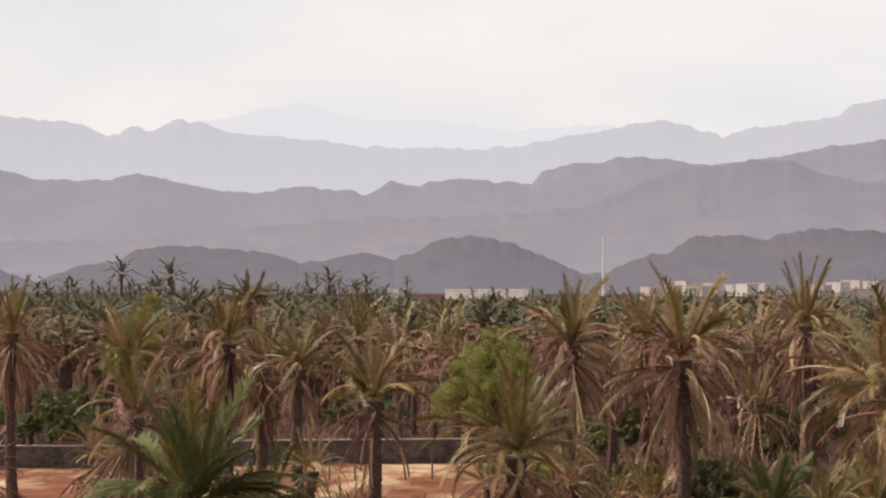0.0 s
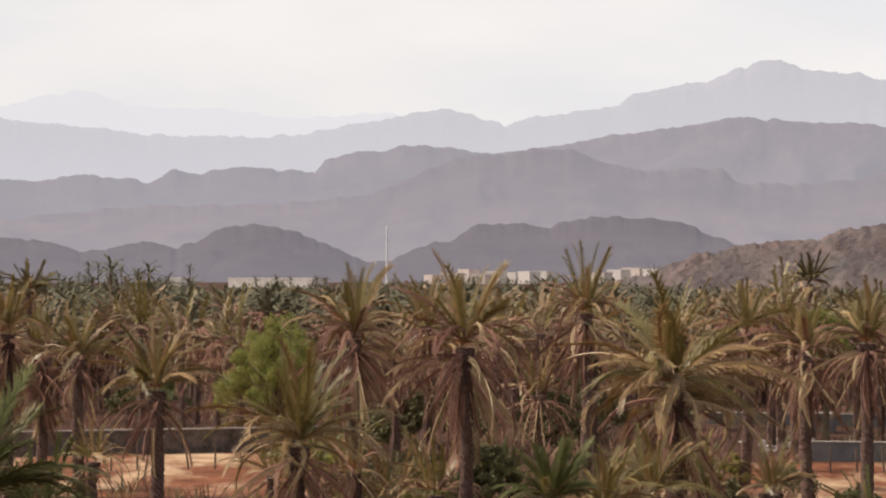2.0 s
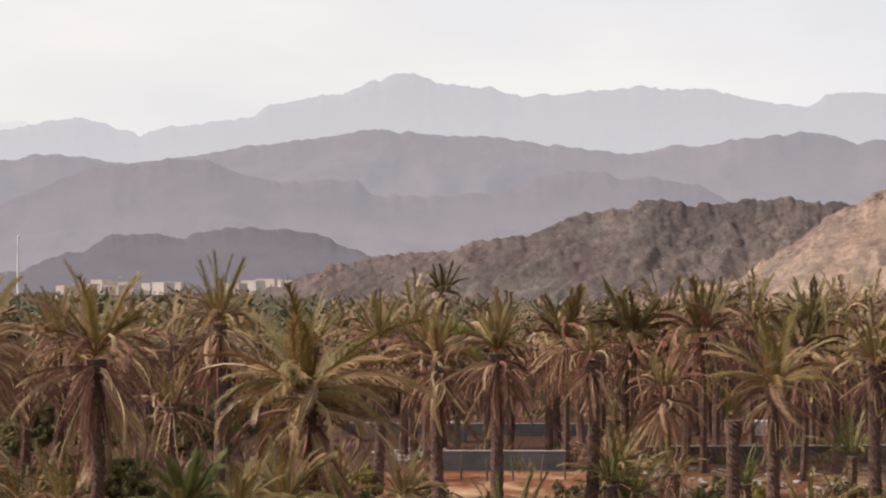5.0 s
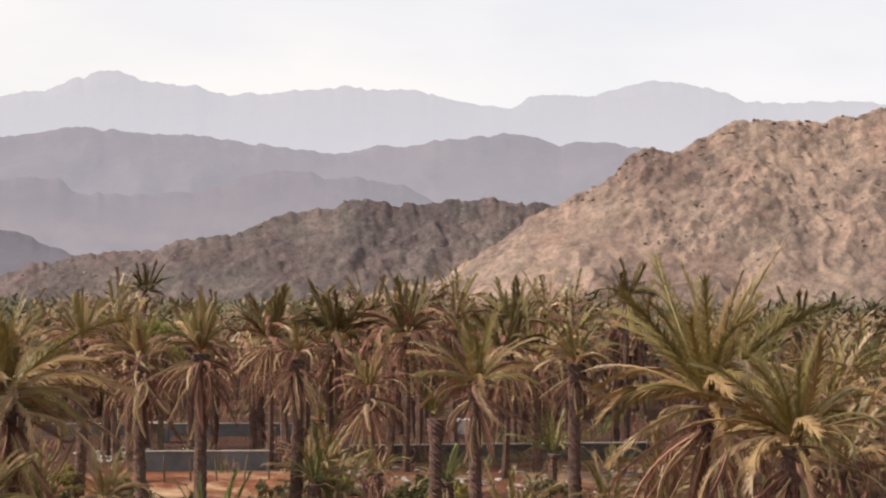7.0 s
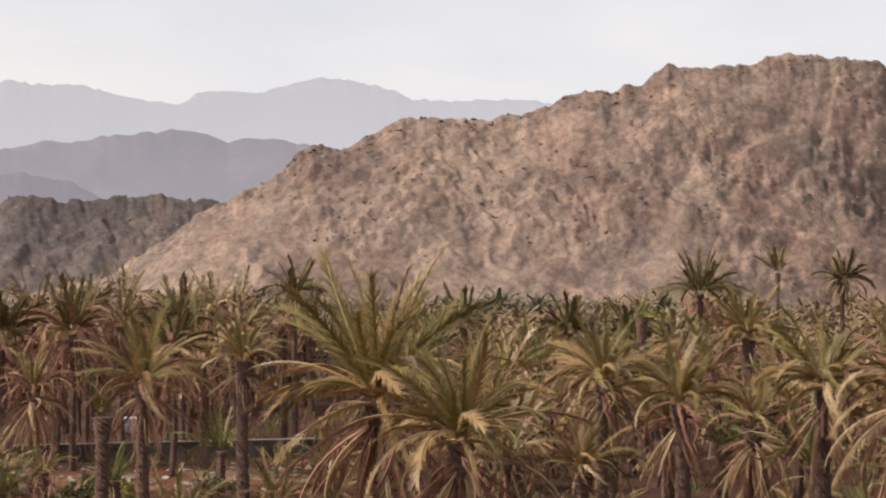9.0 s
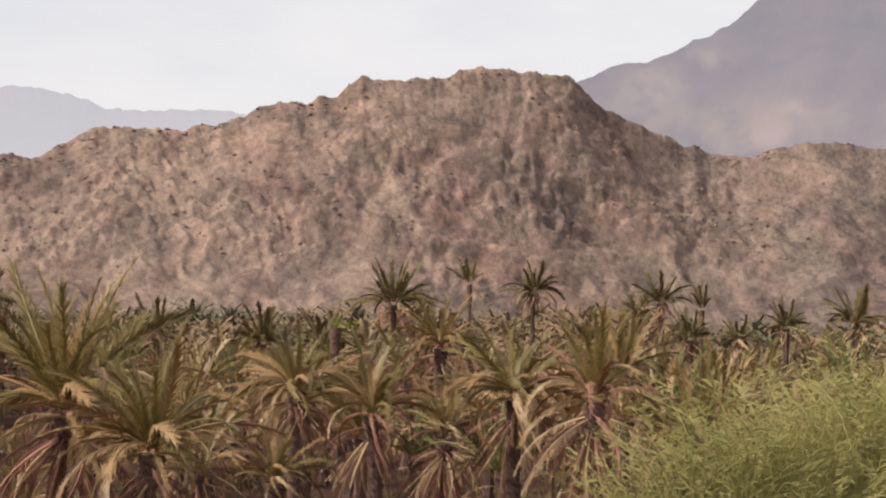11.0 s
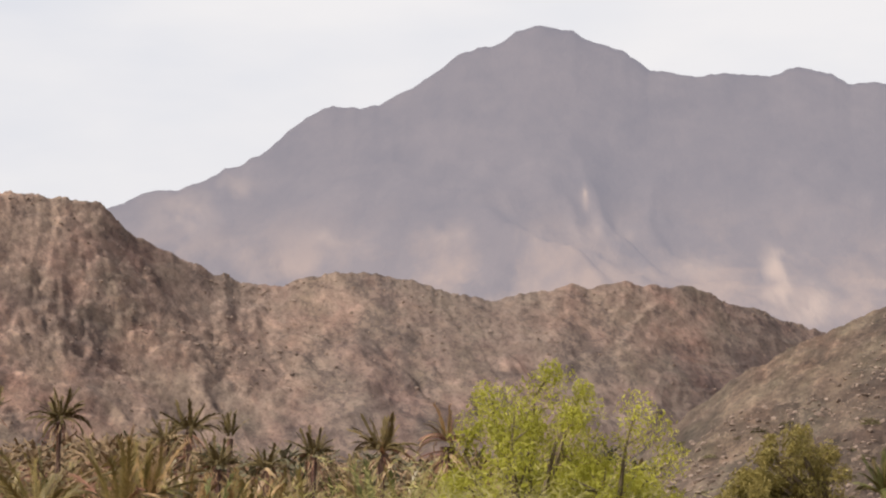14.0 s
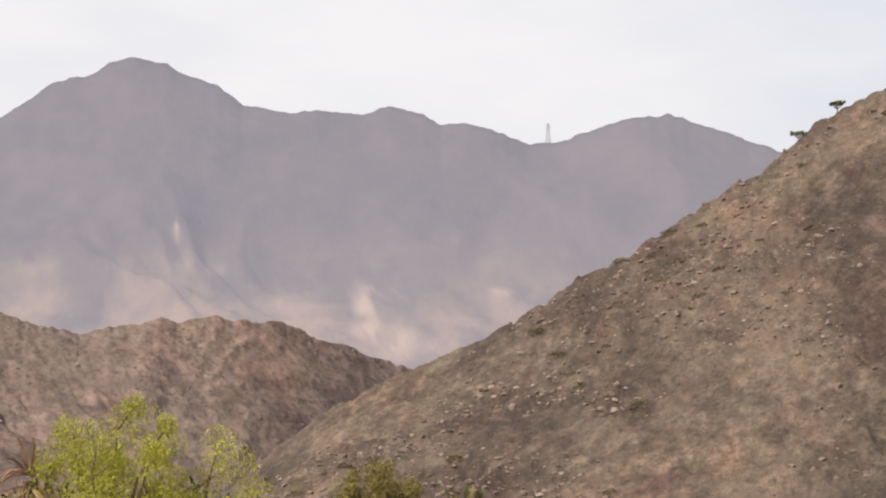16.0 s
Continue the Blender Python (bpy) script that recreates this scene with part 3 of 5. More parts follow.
# the spots listed mix painted sunlight on the slopes with pale quarry scars
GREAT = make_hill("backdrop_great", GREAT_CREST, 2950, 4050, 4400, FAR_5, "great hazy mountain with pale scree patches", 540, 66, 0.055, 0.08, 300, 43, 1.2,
                  sun_and_scars=((41.5, 5.1, 0.8, 0.5, 0.4), (42.6, 5.7, 0.6, 0.3, 0.35), (45.2, 4.55, 0.45, 0.18, 0.5), (48.0, 4.6, 0.5, 0.25, 0.45), (50.0, 4.6, 0.4, 0.2, 0.3), (51.8, 4.65, 0.7, 0.25, 0.5), (54.0, 3.8, 0.6, 0.3, 0.35), (55.9, 3.5, 0.35, 0.75, 1.2), (56.6, 2.9, 0.5, 0.45, 1.0), (59.0, 4.05, 0.5, 0.12, 0.9), (51.25, 5.5, 0.07, 0.2, 1.2), (51.9, 5.45, 0.06, 0.12, 0.9)))
DARK = make_hill("hill_dark", DARK_CREST, 770, 860, 980, ROCK_DARK, "dark craggy ridge of bare brown rock", 480, 74, 0.085, 0.13, 34, 57, 1.4, -2.0, 0.020, block=1.1)
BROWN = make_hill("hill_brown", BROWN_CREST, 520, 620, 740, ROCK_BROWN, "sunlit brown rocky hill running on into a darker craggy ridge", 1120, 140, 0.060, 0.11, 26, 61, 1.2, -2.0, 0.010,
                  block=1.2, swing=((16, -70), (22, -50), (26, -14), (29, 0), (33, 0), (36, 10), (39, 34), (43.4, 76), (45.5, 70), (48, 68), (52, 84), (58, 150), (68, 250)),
                  shade_from=42.3)
NEAR = make_hill("hill_near", NEAR_CREST, 122, 215, 300, ROCK_SCREE, "near bare hillside of grey-brown scree and boulders", 540, 160, 0.045, 0.13, 20, 83, 1.4, -1.0, 0.016, block=0.42)


# ------------------------------------------------------------------ date palms
def frond_shape(droop, pairs, leaf, width, hang, seed, fine=True, twist=0.0):
    """One feather leaf of length 1 along +x: midrib and leaflets. Returns verts and faces."""
    r = random.Random(seed)
    steps = 10 if fine else 5
    pts, ang, pos = [], 0.0, Vector((0, 0, 0))
    for k in range(steps + 1):
        s = k / steps
        pts.append((pos.copy(), droop * s ** 1.4))
        ang = droop * ((k + 0.5) / steps) ** 1.4
        pos = pos + Vector((math.cos(ang), 0.30 * twist * s * s, -math.sin(ang))) / steps
    verts, faces = [], []
    for k, (c, an) in enumerate(pts):
        w = 0.011 * (1 - 0.85 * k / steps) + 0.002
        nrm = Vector((math.sin(an), 0, math.cos(an)))
        verts += [c + Vector((0, w, 0)), c - Vector((0, w, 0)), c + nrm * w * 1.2]
        if k:
            b = 3 * k
            for u, v in ((0, 1), (1, 2), (2, 0)) if fine else ((1, 2), (2, 0)):
                faces.append((b - 3 + u, b - 3 + v, b + v, b + u))
    for side in (1, -1):
        for q in range(pairs):
            s = 0.14 + 0.85 * (q + r.random() * 0.8) / pairs
            k = min(int(s * steps), steps - 1)
            f = s * steps - k
            c = pts[k][0].lerp(pts[k + 1][0], f)
            an = droop * s ** 1.4
            fwd = Vector((math.cos(an), 0, -math.sin(an)))
            up = Vector((math.sin(an), 0, math.cos(an)))
            open_ = radians(46 - 24 * s + r.uniform(-18, 18))
            out = (fwd * math.cos(open_) + Vector((0, side, 0)) * math.sin(open_) + up * r.uniform(0.05, 0.55) * (1 - hang))
            out = (out.normalized() * (1 - 0.55 * hang) + Vector((r.uniform(-.1, .1), 0, -1)) * hang).normalized()
            ln = leaf * (0.55 + 0.45 * math.sin(math.pi * (0.12 + s * 0.74))) * r.uniform(0.75, 1.15)
            wd = out.cross(up).normalized() * width * r.uniform(0.7, 1.2) * 0.5
            tip = c + out * ln + Vector((0, 0, -0.35 * ln * r.random()))
            b = len(verts)
            verts += [c + wd, c - wd, tip]
            faces.append((b, b + 1, b + 2))
    return [tuple(v) for v in verts], faces


def frond_set(pairs, leaf, width, fine, olive=FROND_OLIVE, green=FROND_GREEN):
    table = {}
    for key, droops, hang, mats in (("up", (0.32, 0.78), 0.06, (FROND_GREEN, FROND_YOUNG, FROND_OLIVE)), ("arch", (1.05, 1.55), 0.28, (FROND_GREEN, FROND_OLIVE, FROND_YOUNG, FROND_DRY, FROND_STRAW)),
                                    ("droop", (1.85, 2.35), 0.36, (FROND_OLIVE, FROND_DRY, FROND_STRAW)), ("dead", (1.15, 0.30), 0.62, (FROND_DRY, FROND_STRAW))):
        for v, droop in enumerate(droops):
            shape = frond_shape(droop, pairs, leaf * {"dead": 0.62, "droop": 0.72}.get(key, 1.0), width, hang, 31 + 7 * v + len(key), fine, v * 2 - 1)
            for mat in mats:
                table[key, mat.name, v] = (shape, olive if mat is FROND_OLIVE else green if mat is FROND_GREEN else mat)
    return table


NEAR_FRONDS = {k: mesh_from("frond", s[0], s[1], [m]) for k, (s, m) in frond_set(70, 0.150, 0.0120, True).items()}
SKIRT_FRONDS = frond_set(9, 0.14, 0.040, False, FROND_BACK)
MID_FRONDS = frond_set(17, 0.145, 0.030, False)
SPARSE_FRONDS = frond_set(10, 0.155, 0.050, False, FROND_BACK)
YOUNG_FRONDS = {k: mesh_from("frond", s[0], s[1], [m]) for k, (s, m) in frond_set(84, 0.20, 0.016, True).items()}


def crown_plan(style, seed):
    """Where the leaves of one crown spring: key, paint, spin, rise, length factor."""
    r = random.Random(seed)
    plan, spin = [], r.random() * 6.3
    n_live = {0: 42, 1: 40, 2: 42, 3: 16, 4: 68, 5: 58}[style]
    for k in range(n_live):
        u = (k + 0.5) / n_live
        spin += 2.39996 + r.uniform(-0.5, 0.5)
        rise = (80 - 74 * u, 84 - 68 * u, 86 - 62 * u, 86 - 40 * u, 64 - 64 * u ** 0.9, 84 - 82 * u ** 0.9)[style] + r.uniform(-11, 11)
        key = "up" if rise > (60 if style == 1 else 44) else "arch" if rise > (46 if style == 1 else 16) else "droop"
        if style == 2:
            paint = "frond_young" if r.random() < 0.75 and key != "droop" else "frond_green" if key != "droop" else "frond_olive"
        elif key == "up":
            paint = "frond_green" if r.random() < (0.9 if style >= 4 else 0.7) else "frond_olive"
        elif key == "arch":
            paint = r.choice(("frond_green", "frond_olive", "frond_olive") if style != 1 else ("frond_green", "frond_olive", "frond_dry"))
        else:
            paint = r.choice(("frond_olive", "frond_straw", "frond_olive") if style >= 4 else ("frond_olive", "frond_olive", "frond_dry", "frond_straw") if style != 1 else ("frond_dry", "frond_straw", "frond_dry", "frond_olive"))
        plan.append((key, paint, spin, rise, r.uniform(0.62, 1.12) * (0.95 if key == "up" else 1.0) * (0.86 if style >= 4 and rise < 22 else 1.0)))
    for k in range({0: 24, 1: 52, 2: 3, 3: 6, 4: 36, 5: 36}[style]):
        spin += 2.39996 + r.uniform(-0.4, 0.4)
        rise = r.uniform(10, -86) if style == 1 else r.uniform(4, -80)
        plan.append(("dead", "frond_dry" if r.random() < 0.7 else "frond_straw", spin, rise, r.uniform(0.45, 0.95) * (1.30 if style == 1 else 1.0)))
    return plan


def bend_of(key, rise, k):
    """Which of the two bends a leaf takes: limp ones hang straight, stiff ones arch."""
    return int(rise < -34) if key == "dead" else int(rise < 62) if key == "up" else k % 2


def leaf_matrix(spin, rise, size, lift=0.0):
    return (Matrix.Rotation(spin, 4, "Z") @ Matrix.Translation((0.12, 0, lift)) @ Matrix.Rotation(-radians(rise), 4, "Y")
            @ Matrix.Rotation(math.sin(spin * 5) * 0.75, 4, "X") @ Matrix.Diagonal((size, size, size, 1)))


def trunk_mesh(rings, sides, seed, bulge):
    """A trunk of height 1 and radius 1, stepped by old leaf bases, thicker under the crown."""
    r = random.Random(seed)
    verts, faces = [], []
    lean = r.uniform(0, 6.3)
    for k in range(rings + 1):
        h = k / rings
        rad = 1.12 - 0.22 * h + 0.5 * math.exp(-h * 22) + bulge * math.exp(-((1 - h) * 9) ** 2)
        for q in range(sides):
            a = 2 * math.pi * q / sides
            j = rad * r.uniform(0.90, 1.10) * (1.09 if (q + k) % 2 else 0.93)
            sway = 0.9 * math.sin(h * 2.6)
            verts.append((j * math.cos(a) + sway * math.cos(lean), j * math.sin(a) + sway * math.sin(lean), h))
    end = 0.9 * math.sin(2.6)
    for k in range(rings):
        for q in range(sides):
            n = (q + 1) % sides
            faces.append((k * sides + q, k * sides + n, (k + 1) * sides + n, (k + 1) * sides + q))
    faces.append(tuple(rings * sides + q for q in range(sides)))
    return mesh_from("trunk", verts, faces, [BARK]), (end * math.cos(lean), end * math.sin(lean))


NEAR_TRUNKS = [trunk_mesh(52, 12, 40 + k, 0.5) for k in range(4)]
MID_TRUNKS = [trunk_mesh(16, 6, 60 + k, 0.5) for k in range(4)]
LOOKS = {0: "date palm with olive feather fronds and a dry skirt", 1: "dry drooping date palm with hanging tan dead fronds",
         2: "young green date palm with upright fronds", 4: "tall vigorous date palm with a broad dome of olive plumes", 5: "tall vigorous date palm with upright olive plumes", 3: "tall thin date palm with a small upright tuft"}


def date_palm(head, dist, heart, reach, style, seed):
    """A palm seen close enough to tell its fronds apart."""
    foot = polar(head, dist)
    foot.z = float(ground_height(foot.x, foot.y)) - 0.15
    root = thing("date_palm", Matrix.Translation(foot), LOOKS[style], "palm tree", "date palms of the grove")
    tm, top = NEAR_TRUNKS[seed % 4]
    girth = 0.25 if style != 3 else 0.17
    tall = max(heart - foot.z, 0.5)
    trunk = under("trunk", tm, root, Matrix.Diagonal((girth, girth, tall, 1)) @ Matrix.Rotation(seed * 1.7, 4, "Z"), "rough brown trunk stepped by old leaf bases")
    tip = trunk.matrix_basis @ Vector((top[0], top[1], 1.0))
    for k, (key, paint, spin, rise, size) in enumerate(crown_plan(style, seed)):
        lift = 0.25 - (0.15 + 0.008 * (30 - rise) if key == "dead" else 0.0) - 0.2 * (rise < 10)
        ob = under("dead_frond" if key == "dead" else "frond", (YOUNG_FRONDS if style == 2 else NEAR_FRONDS)[key, paint, bend_of(key, rise, k)], root, Matrix.Translation(tip) @ leaf_matrix(spin, rise, size * reach * 1.08, lift))
        if key == "dead":
            tagged(ob, "withered brown hanging frond")
    if style in (0, 1, 4, 5) and seed % 2:
        under("fruit_stalk", STALKS, root, Matrix.Translation(tip + Vector((0, 0, 0.1))), "orange-brown bunch of fruit stalks")
    return root


def stalk_mesh():
    r = random.Random(4)
    v, f = [], []
    for k in range(26):
        a, e = k * 2.39996, radians(r.uniform(15, 80))
        d = Vector((math.cos(a) * math.cos(e), math.sin(a) * math.cos(e), math.sin(e)))
        s = d.orthogonal().normalized() * 0.035
        ln = r.uniform(0.5, 1.0)
        b = len(v)
        v += [d * 0.1 - s, d * 0.1 + s, d * ln + Vector((0, 0, -0.25 * ln))]
        f.append((b, b + 1, b + 2))
    return mesh_from("fruit_stalk", v, f, [STALK])


STALKS = stalk_mesh()


def joined_crown(style, seed, dead, leaves, keep):
    verts, faces, slots, mats = [], [], [], []
    for k, (key, paint, spin, rise, size) in enumerate(crown_plan(style, seed)):
        if (key == "dead") != dead or (k * keep) % 1.0 >= keep:
            continue
        (v, f), mat = leaves[key, paint, bend_of(key, rise, k)]
        if mat not in mats:
            mats.append(mat)
        m = leaf_matrix(spin, rise, size * 1.12, 0.05 - (0.2 if dead else 0))
        b = len(verts)
        arr = np.array(v) @ np.array(m.to_3x3()).T + np.array(m.translation)
        verts += arr.tolist()
        faces += [tuple(i + b for i in q) for q in f]
        slots += [mats.index(mat)] * len(f)
    return mesh_from("crown", verts, faces, mats, slots)


def crown_table(leaves, keep):
    return {st: [(joined_crown(st, 300 + 10 * st + k, False, leaves, keep), joined_crown(st, 300 + 10 * st + k, True, SKIRT_FRONDS, keep)) for k in range(4)] for st in (0, 1, 2, 3)}


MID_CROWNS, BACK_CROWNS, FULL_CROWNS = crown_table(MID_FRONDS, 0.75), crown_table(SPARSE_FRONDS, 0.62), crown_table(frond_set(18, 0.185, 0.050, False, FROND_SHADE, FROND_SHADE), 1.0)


def grove_palm(head, dist, heart, reach, style, seed, full=False):
    """A palm farther back in the grove."""
    foot = polar(head, dist)
    foot.z = float(ground_height(foot.x, foot.y)) - 0.15
    root = thing("date_palm", Matrix.Translation(foot) @ Matrix.Rotation(seed * 2.1, 4, "Z"), LOOKS[style], "palm tree", "date palms of the grove")
    tm, top = MID_TRUNKS[seed % 4]
    girth = 0.16 if style == 3 else 0.19 if full else 0.25
    tall = max(heart - foot.z, 0.4)
    under("trunk", tm, root, Matrix.Diagonal((girth, girth, tall, 1)), "rough brown trunk")
    at = Matrix.Translation((top[0] * girth, top[1] * girth, tall + 0.1)) @ Matrix.Diagonal((reach, reach, reach, 1))
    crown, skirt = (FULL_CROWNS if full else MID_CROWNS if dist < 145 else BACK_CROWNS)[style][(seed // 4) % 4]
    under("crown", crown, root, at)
    if seed % 3 == 0 and style < 2:
        under("fruit_stalk", STALKS, root, Matrix.Translation((top[0] * girth, top[1] * girth, tall + 0.15)), "orange-brown bunch of fruit stalks")
    under("skirt", skirt, root, at, "withered brown hanging fronds")
    return root


# heading, distance, height of the crown's heart, reach of the fronds, style
WEST_PALMS = [
    (-10.23, 122, 8.31, 2.56, 1), (-7.57, 106, 7.35, 2.78, 0), (-7.36, 92, 5.59, 2.53, 1), (-5.88, 62, 4.7, 3.1, 2),
    (-5.35, 122, 6.89, 2.56, 1), (-5.15, 112, 7.96, 2.49, 1), (-4.42, 116, 6.51, 2.43, 1), (-3.42, 108, 6.90, 2.55, 0),
    (-1.67, 95, 6.09, 2.9, 0), (1.82, 76, 5.15, 3.0, 5), (3.08, 118, 8.13, 2.63, 1), (3.09, 106, 7.83, 3.05, 1),
    (5.68, 92, 7.85, 3.25, 1), (7.92, 60, 4.75, 1.55, 2)]
MIDDLE_PALMS = [
    (8.60, 108, 8.94, 2.69, 1), (10.72, 78, 6.89, 4.09, 4), (12.42, 120, 7.84, 2.36, 1), (13.98, 104, 7.20, 2.45, 1),
    (15.30, 100, 7.81, 2.36, 1), (17.54, 104, 7.46, 1.63, 1), (19.29, 122, 5.21, 2.08, 1), (21.98, 101, 6.38, 3.04, 0),
    (24.35, 99, 7.42, 1.81, 0), (27.46, 72, 6.9, 4.7, 5), (29.54, 64, 6.28, 3.3, 5), (32.46, 84, 3.97, 2.09, 0),
    (33.03, 90, 6.92, 2.36, 0), (33.07, 96, 6.33, 3.14, 4)]
EAST_PALMS = [
    (34.56, 100, 4.63, 2.36, 0), (34.76, 80, 6.55, 2.30, 0), (36.49, 120, 7.93, 2.51, 0), (36.51, 88, 5.25, 2.30, 1),
    (38.31, 80, 7.06, 2.93, 4), (40.03, 74, 7.24, 2.71, 1), (40.82, 100, 7.16, 2.62, 1), (47.95, 115, 9.5, 1.7, 1),
    (58.33, 95, 7.6, 1.5, 2), (9.0, 66, 4.1, 1.64, 0), (10.3, 69, 4.2, 1.9, 0), (13.1, 74, 3.9, 1.40, 0)]
BACK_PALMS = [
    (-4.61, 175, 9.64, 2.06, 0), (14.02, 165, 10.18, 1.94, 0), (16.98, 138, 7.45, 2.71, 1), (18.54, 138, 7.78, 2.89, 0),
    (20.24, 136, 7.83, 2.85, 1), (22.61, 132, 6.84, 2.59, 1), (22.88, 150, 8.29, 2.55, 0), (25.57, 150, 9.93, 2.16, 0),
    (29.60, 150, 7.91, 2.36, 0), (32.19, 165, 7.26, 2.38, 0), (33.55, 180, 6.75, 2.12, 0), (35.31, 180, 9.9, 3.0, 0),
    (36.38, 180, 7.60, 2.36, 1), (37.13, 205, 11.6, 2.1, 3), (38.66, 190, 10.79, 2.36, 0), (41.16, 180, 9.17, 1.65, 0),
    (41.70, 175, 10.04, 2.06, 0), (42.38, 140, 7.97, 1.65, 0), (42.72, 170, 9.6, 1.6, 3), (43.61, 160, 7.5, 1.7, 0),
    (44.70, 160, 8.4, 1.8, 0), (46.40, 135, 8.9, 1.9, 0)]
for k, row in enumerate(WEST_PALMS + MIDDLE_PALMS + EAST_PALMS):
    date_palm(*row, k + 1)
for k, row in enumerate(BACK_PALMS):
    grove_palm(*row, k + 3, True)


def palm_stump(head, dist, top):
    """A dead palm that has lost its crown."""
    foot = polar(head, dist)
    foot.z = float(ground_height(foot.x, foot.y)) - 0.15
    root = thing("palm_stump", Matrix.Translation(foot), "bare dead palm trunk without a crown", "palm trunk")
    under("trunk", NEAR_TRUNKS[2][0], root, Matrix.Diagonal((0.26, 0.26, top - foot.z, 1)), "rough brown trunk stepped by old leaf bases")


palm_stump(21.0, 96, 5.3)
palm_stump(33.9, 150, 8.6)


def in_clearing(head, dist):
    return (head < 4 and 112 < dist < 146) or (11 < head < 26 and 108 < dist < 136) or (21.0 < head < 22.1 and dist < 157) or head > 40 and dist > 190


dice = random.Random(8)
planted = 0
spots = [(h, d) for h, d, *_ in WEST_PALMS + MIDDLE_PALMS + EAST_PALMS + BACK_PALMS]
while planted < 132:
    h, d = dice.uniform(-14, 47), 112 + 92 * dice.random() ** 0.9
    if in_clearing(h, d) or h > 44 and d > 170:
        continue
    if min(abs(h - a) * radians(1) * d + 0.7 * abs(d - b) for a, b in spots) < 2.7:
        continue
    spots.append((h, d))
    low = 1.6 if h > 28 else 0.0
    high = 1.0 if 9 < h < 30 and d > 138 else 0.0
    grove_palm(h, d, dice.gauss(6.3 - low + high, 0.8), dice.uniform(2.3, 3.3), dice.choice((0, 1, 1, 1)), planted)
    planted += 1
# a belt of lower palms at the foot of the slopes
for k in range(26):
    grove_palm(dice.uniform(39.5, 50.5), dice.uniform(118, 205), dice.uniform(3.8, 5.7), dice.uniform(2.2, 3.0), dice.choice((0, 1, 0, 2)), k + 5)
for k in range(22):
    grove_palm(dice.uniform(40.5, 49.0), dice.uniform(84, 128), dice.uniform(4.3, 6.0), dice.uniform(2.2, 3.1), dice.choice((0, 1, 2)), k + 9)
grove_palm(18.05, 105, 2.3, 2.4, 0, 7)
grove_palm(23.8, 125, 1.9, 2.1, 2, 4)
for k in range(12):
    grove_palm(dice.uniform(17.3, 27.0), dice.uniform(97, 119), dice.uniform(0.7, 2.2), dice.uniform(1.5, 2.4), (0, 2, 0, 1)[k % 4], k + 13)
# a denser, lower thicket before the brown hill
planted = 0
while planted < 56:
    h, d = dice.uniform(27.5, 46), dice.uniform(82, 178)
    if min(abs(h - a) * radians(1) * d + 0.6 * abs(d - b) for a, b in spots) < 1.9:
        continue
    spots.append((h, d))
    grove_palm(h, d, dice.gauss(4.4, 0.9), dice.uniform(2.0, 3.1), dice.choice((0, 0, 1, 2)), planted + 2)
    planted += 1
# low offshoots between the trunks
for k in range(36):
    h, d = (dice.uniform(-13, 46), dice.uniform(84, 175)) if k < 26 else (dice.uniform(38, 50), dice.uniform(70, 150))
    if in_clearing(h, d) and dice.random() < 0.75:
        continue
    if k == 25:
        for q in range(18):
            grove_palm(dice.uniform(-13, 12), dice.uniform(92, 116), dice.uniform(0.8, 2.6), dice.uniform(1.7, 2.6), dice.choice((0, 1, 1, 2)), q)
    grove_palm(h, d, dice.uniform(0.7, 2.4) + (2.0 if k >= 26 else 0), dice.uniform(1.6, 2.6), dice.choice((2, 0, 0)) if k < 26 else dice.choice((0, 1)), k)


# ------------------------------------------------------------------ the far grove
def add_far_palm(bag, c, reach, turn, tones, n):
    verts, faces, slots = bag
    for q in range(n):
        a, rise = q * 2.39996 + turn, radians(84 - 135 * (q / n))
        ca, sa = math.cos(a), math.sin(a)
        side = Vector((-sa, ca, 0))
        p1 = c + Vector((ca * math.cos(rise), sa * math.cos(rise), math.sin(rise))) * reach * 0.55
        e2 = rise - 0.8
        p2 = p1 + Vector((ca * math.cos(e2), sa * math.cos(e2), math.sin(e2))) * reach * 0.5
        drop = Vector((0, 0, -0.22 * reach))
        b = len(verts)
        # two rows of leaflets on each half of the leaf
        for u, v, w in ((c, p1, 0.115), (p1, p2, 0.095)):
            for f in (0.15, 0.6):
                root = u.lerp(v, f)
                tip = u.lerp(v, f + 0.75)
                for sg in (1, -1):
                    b = len(verts)
                    verts += [root, tip, root.lerp(tip, 0.55) + side * sg * w * reach + drop * 0.3]
                    faces.append((b, b + 1, b + 2))
                    slots.append(tones[0] if q < n * 0.55 else tones[1])
    b = len(verts)
    for zz in (-0.3, c.z):
        verts += [Vector((c.x + 0.24 * math.cos(t), c.y + 0.24 * math.sin(t), zz)) for t in (0, 1.57, 3.14, 4.71)]
    for q in range(4):
        faces.append((b + q, b + (q + 1) % 4, b + 4 + (q + 1) % 4, b + 4 + q))
        slots.append(3)


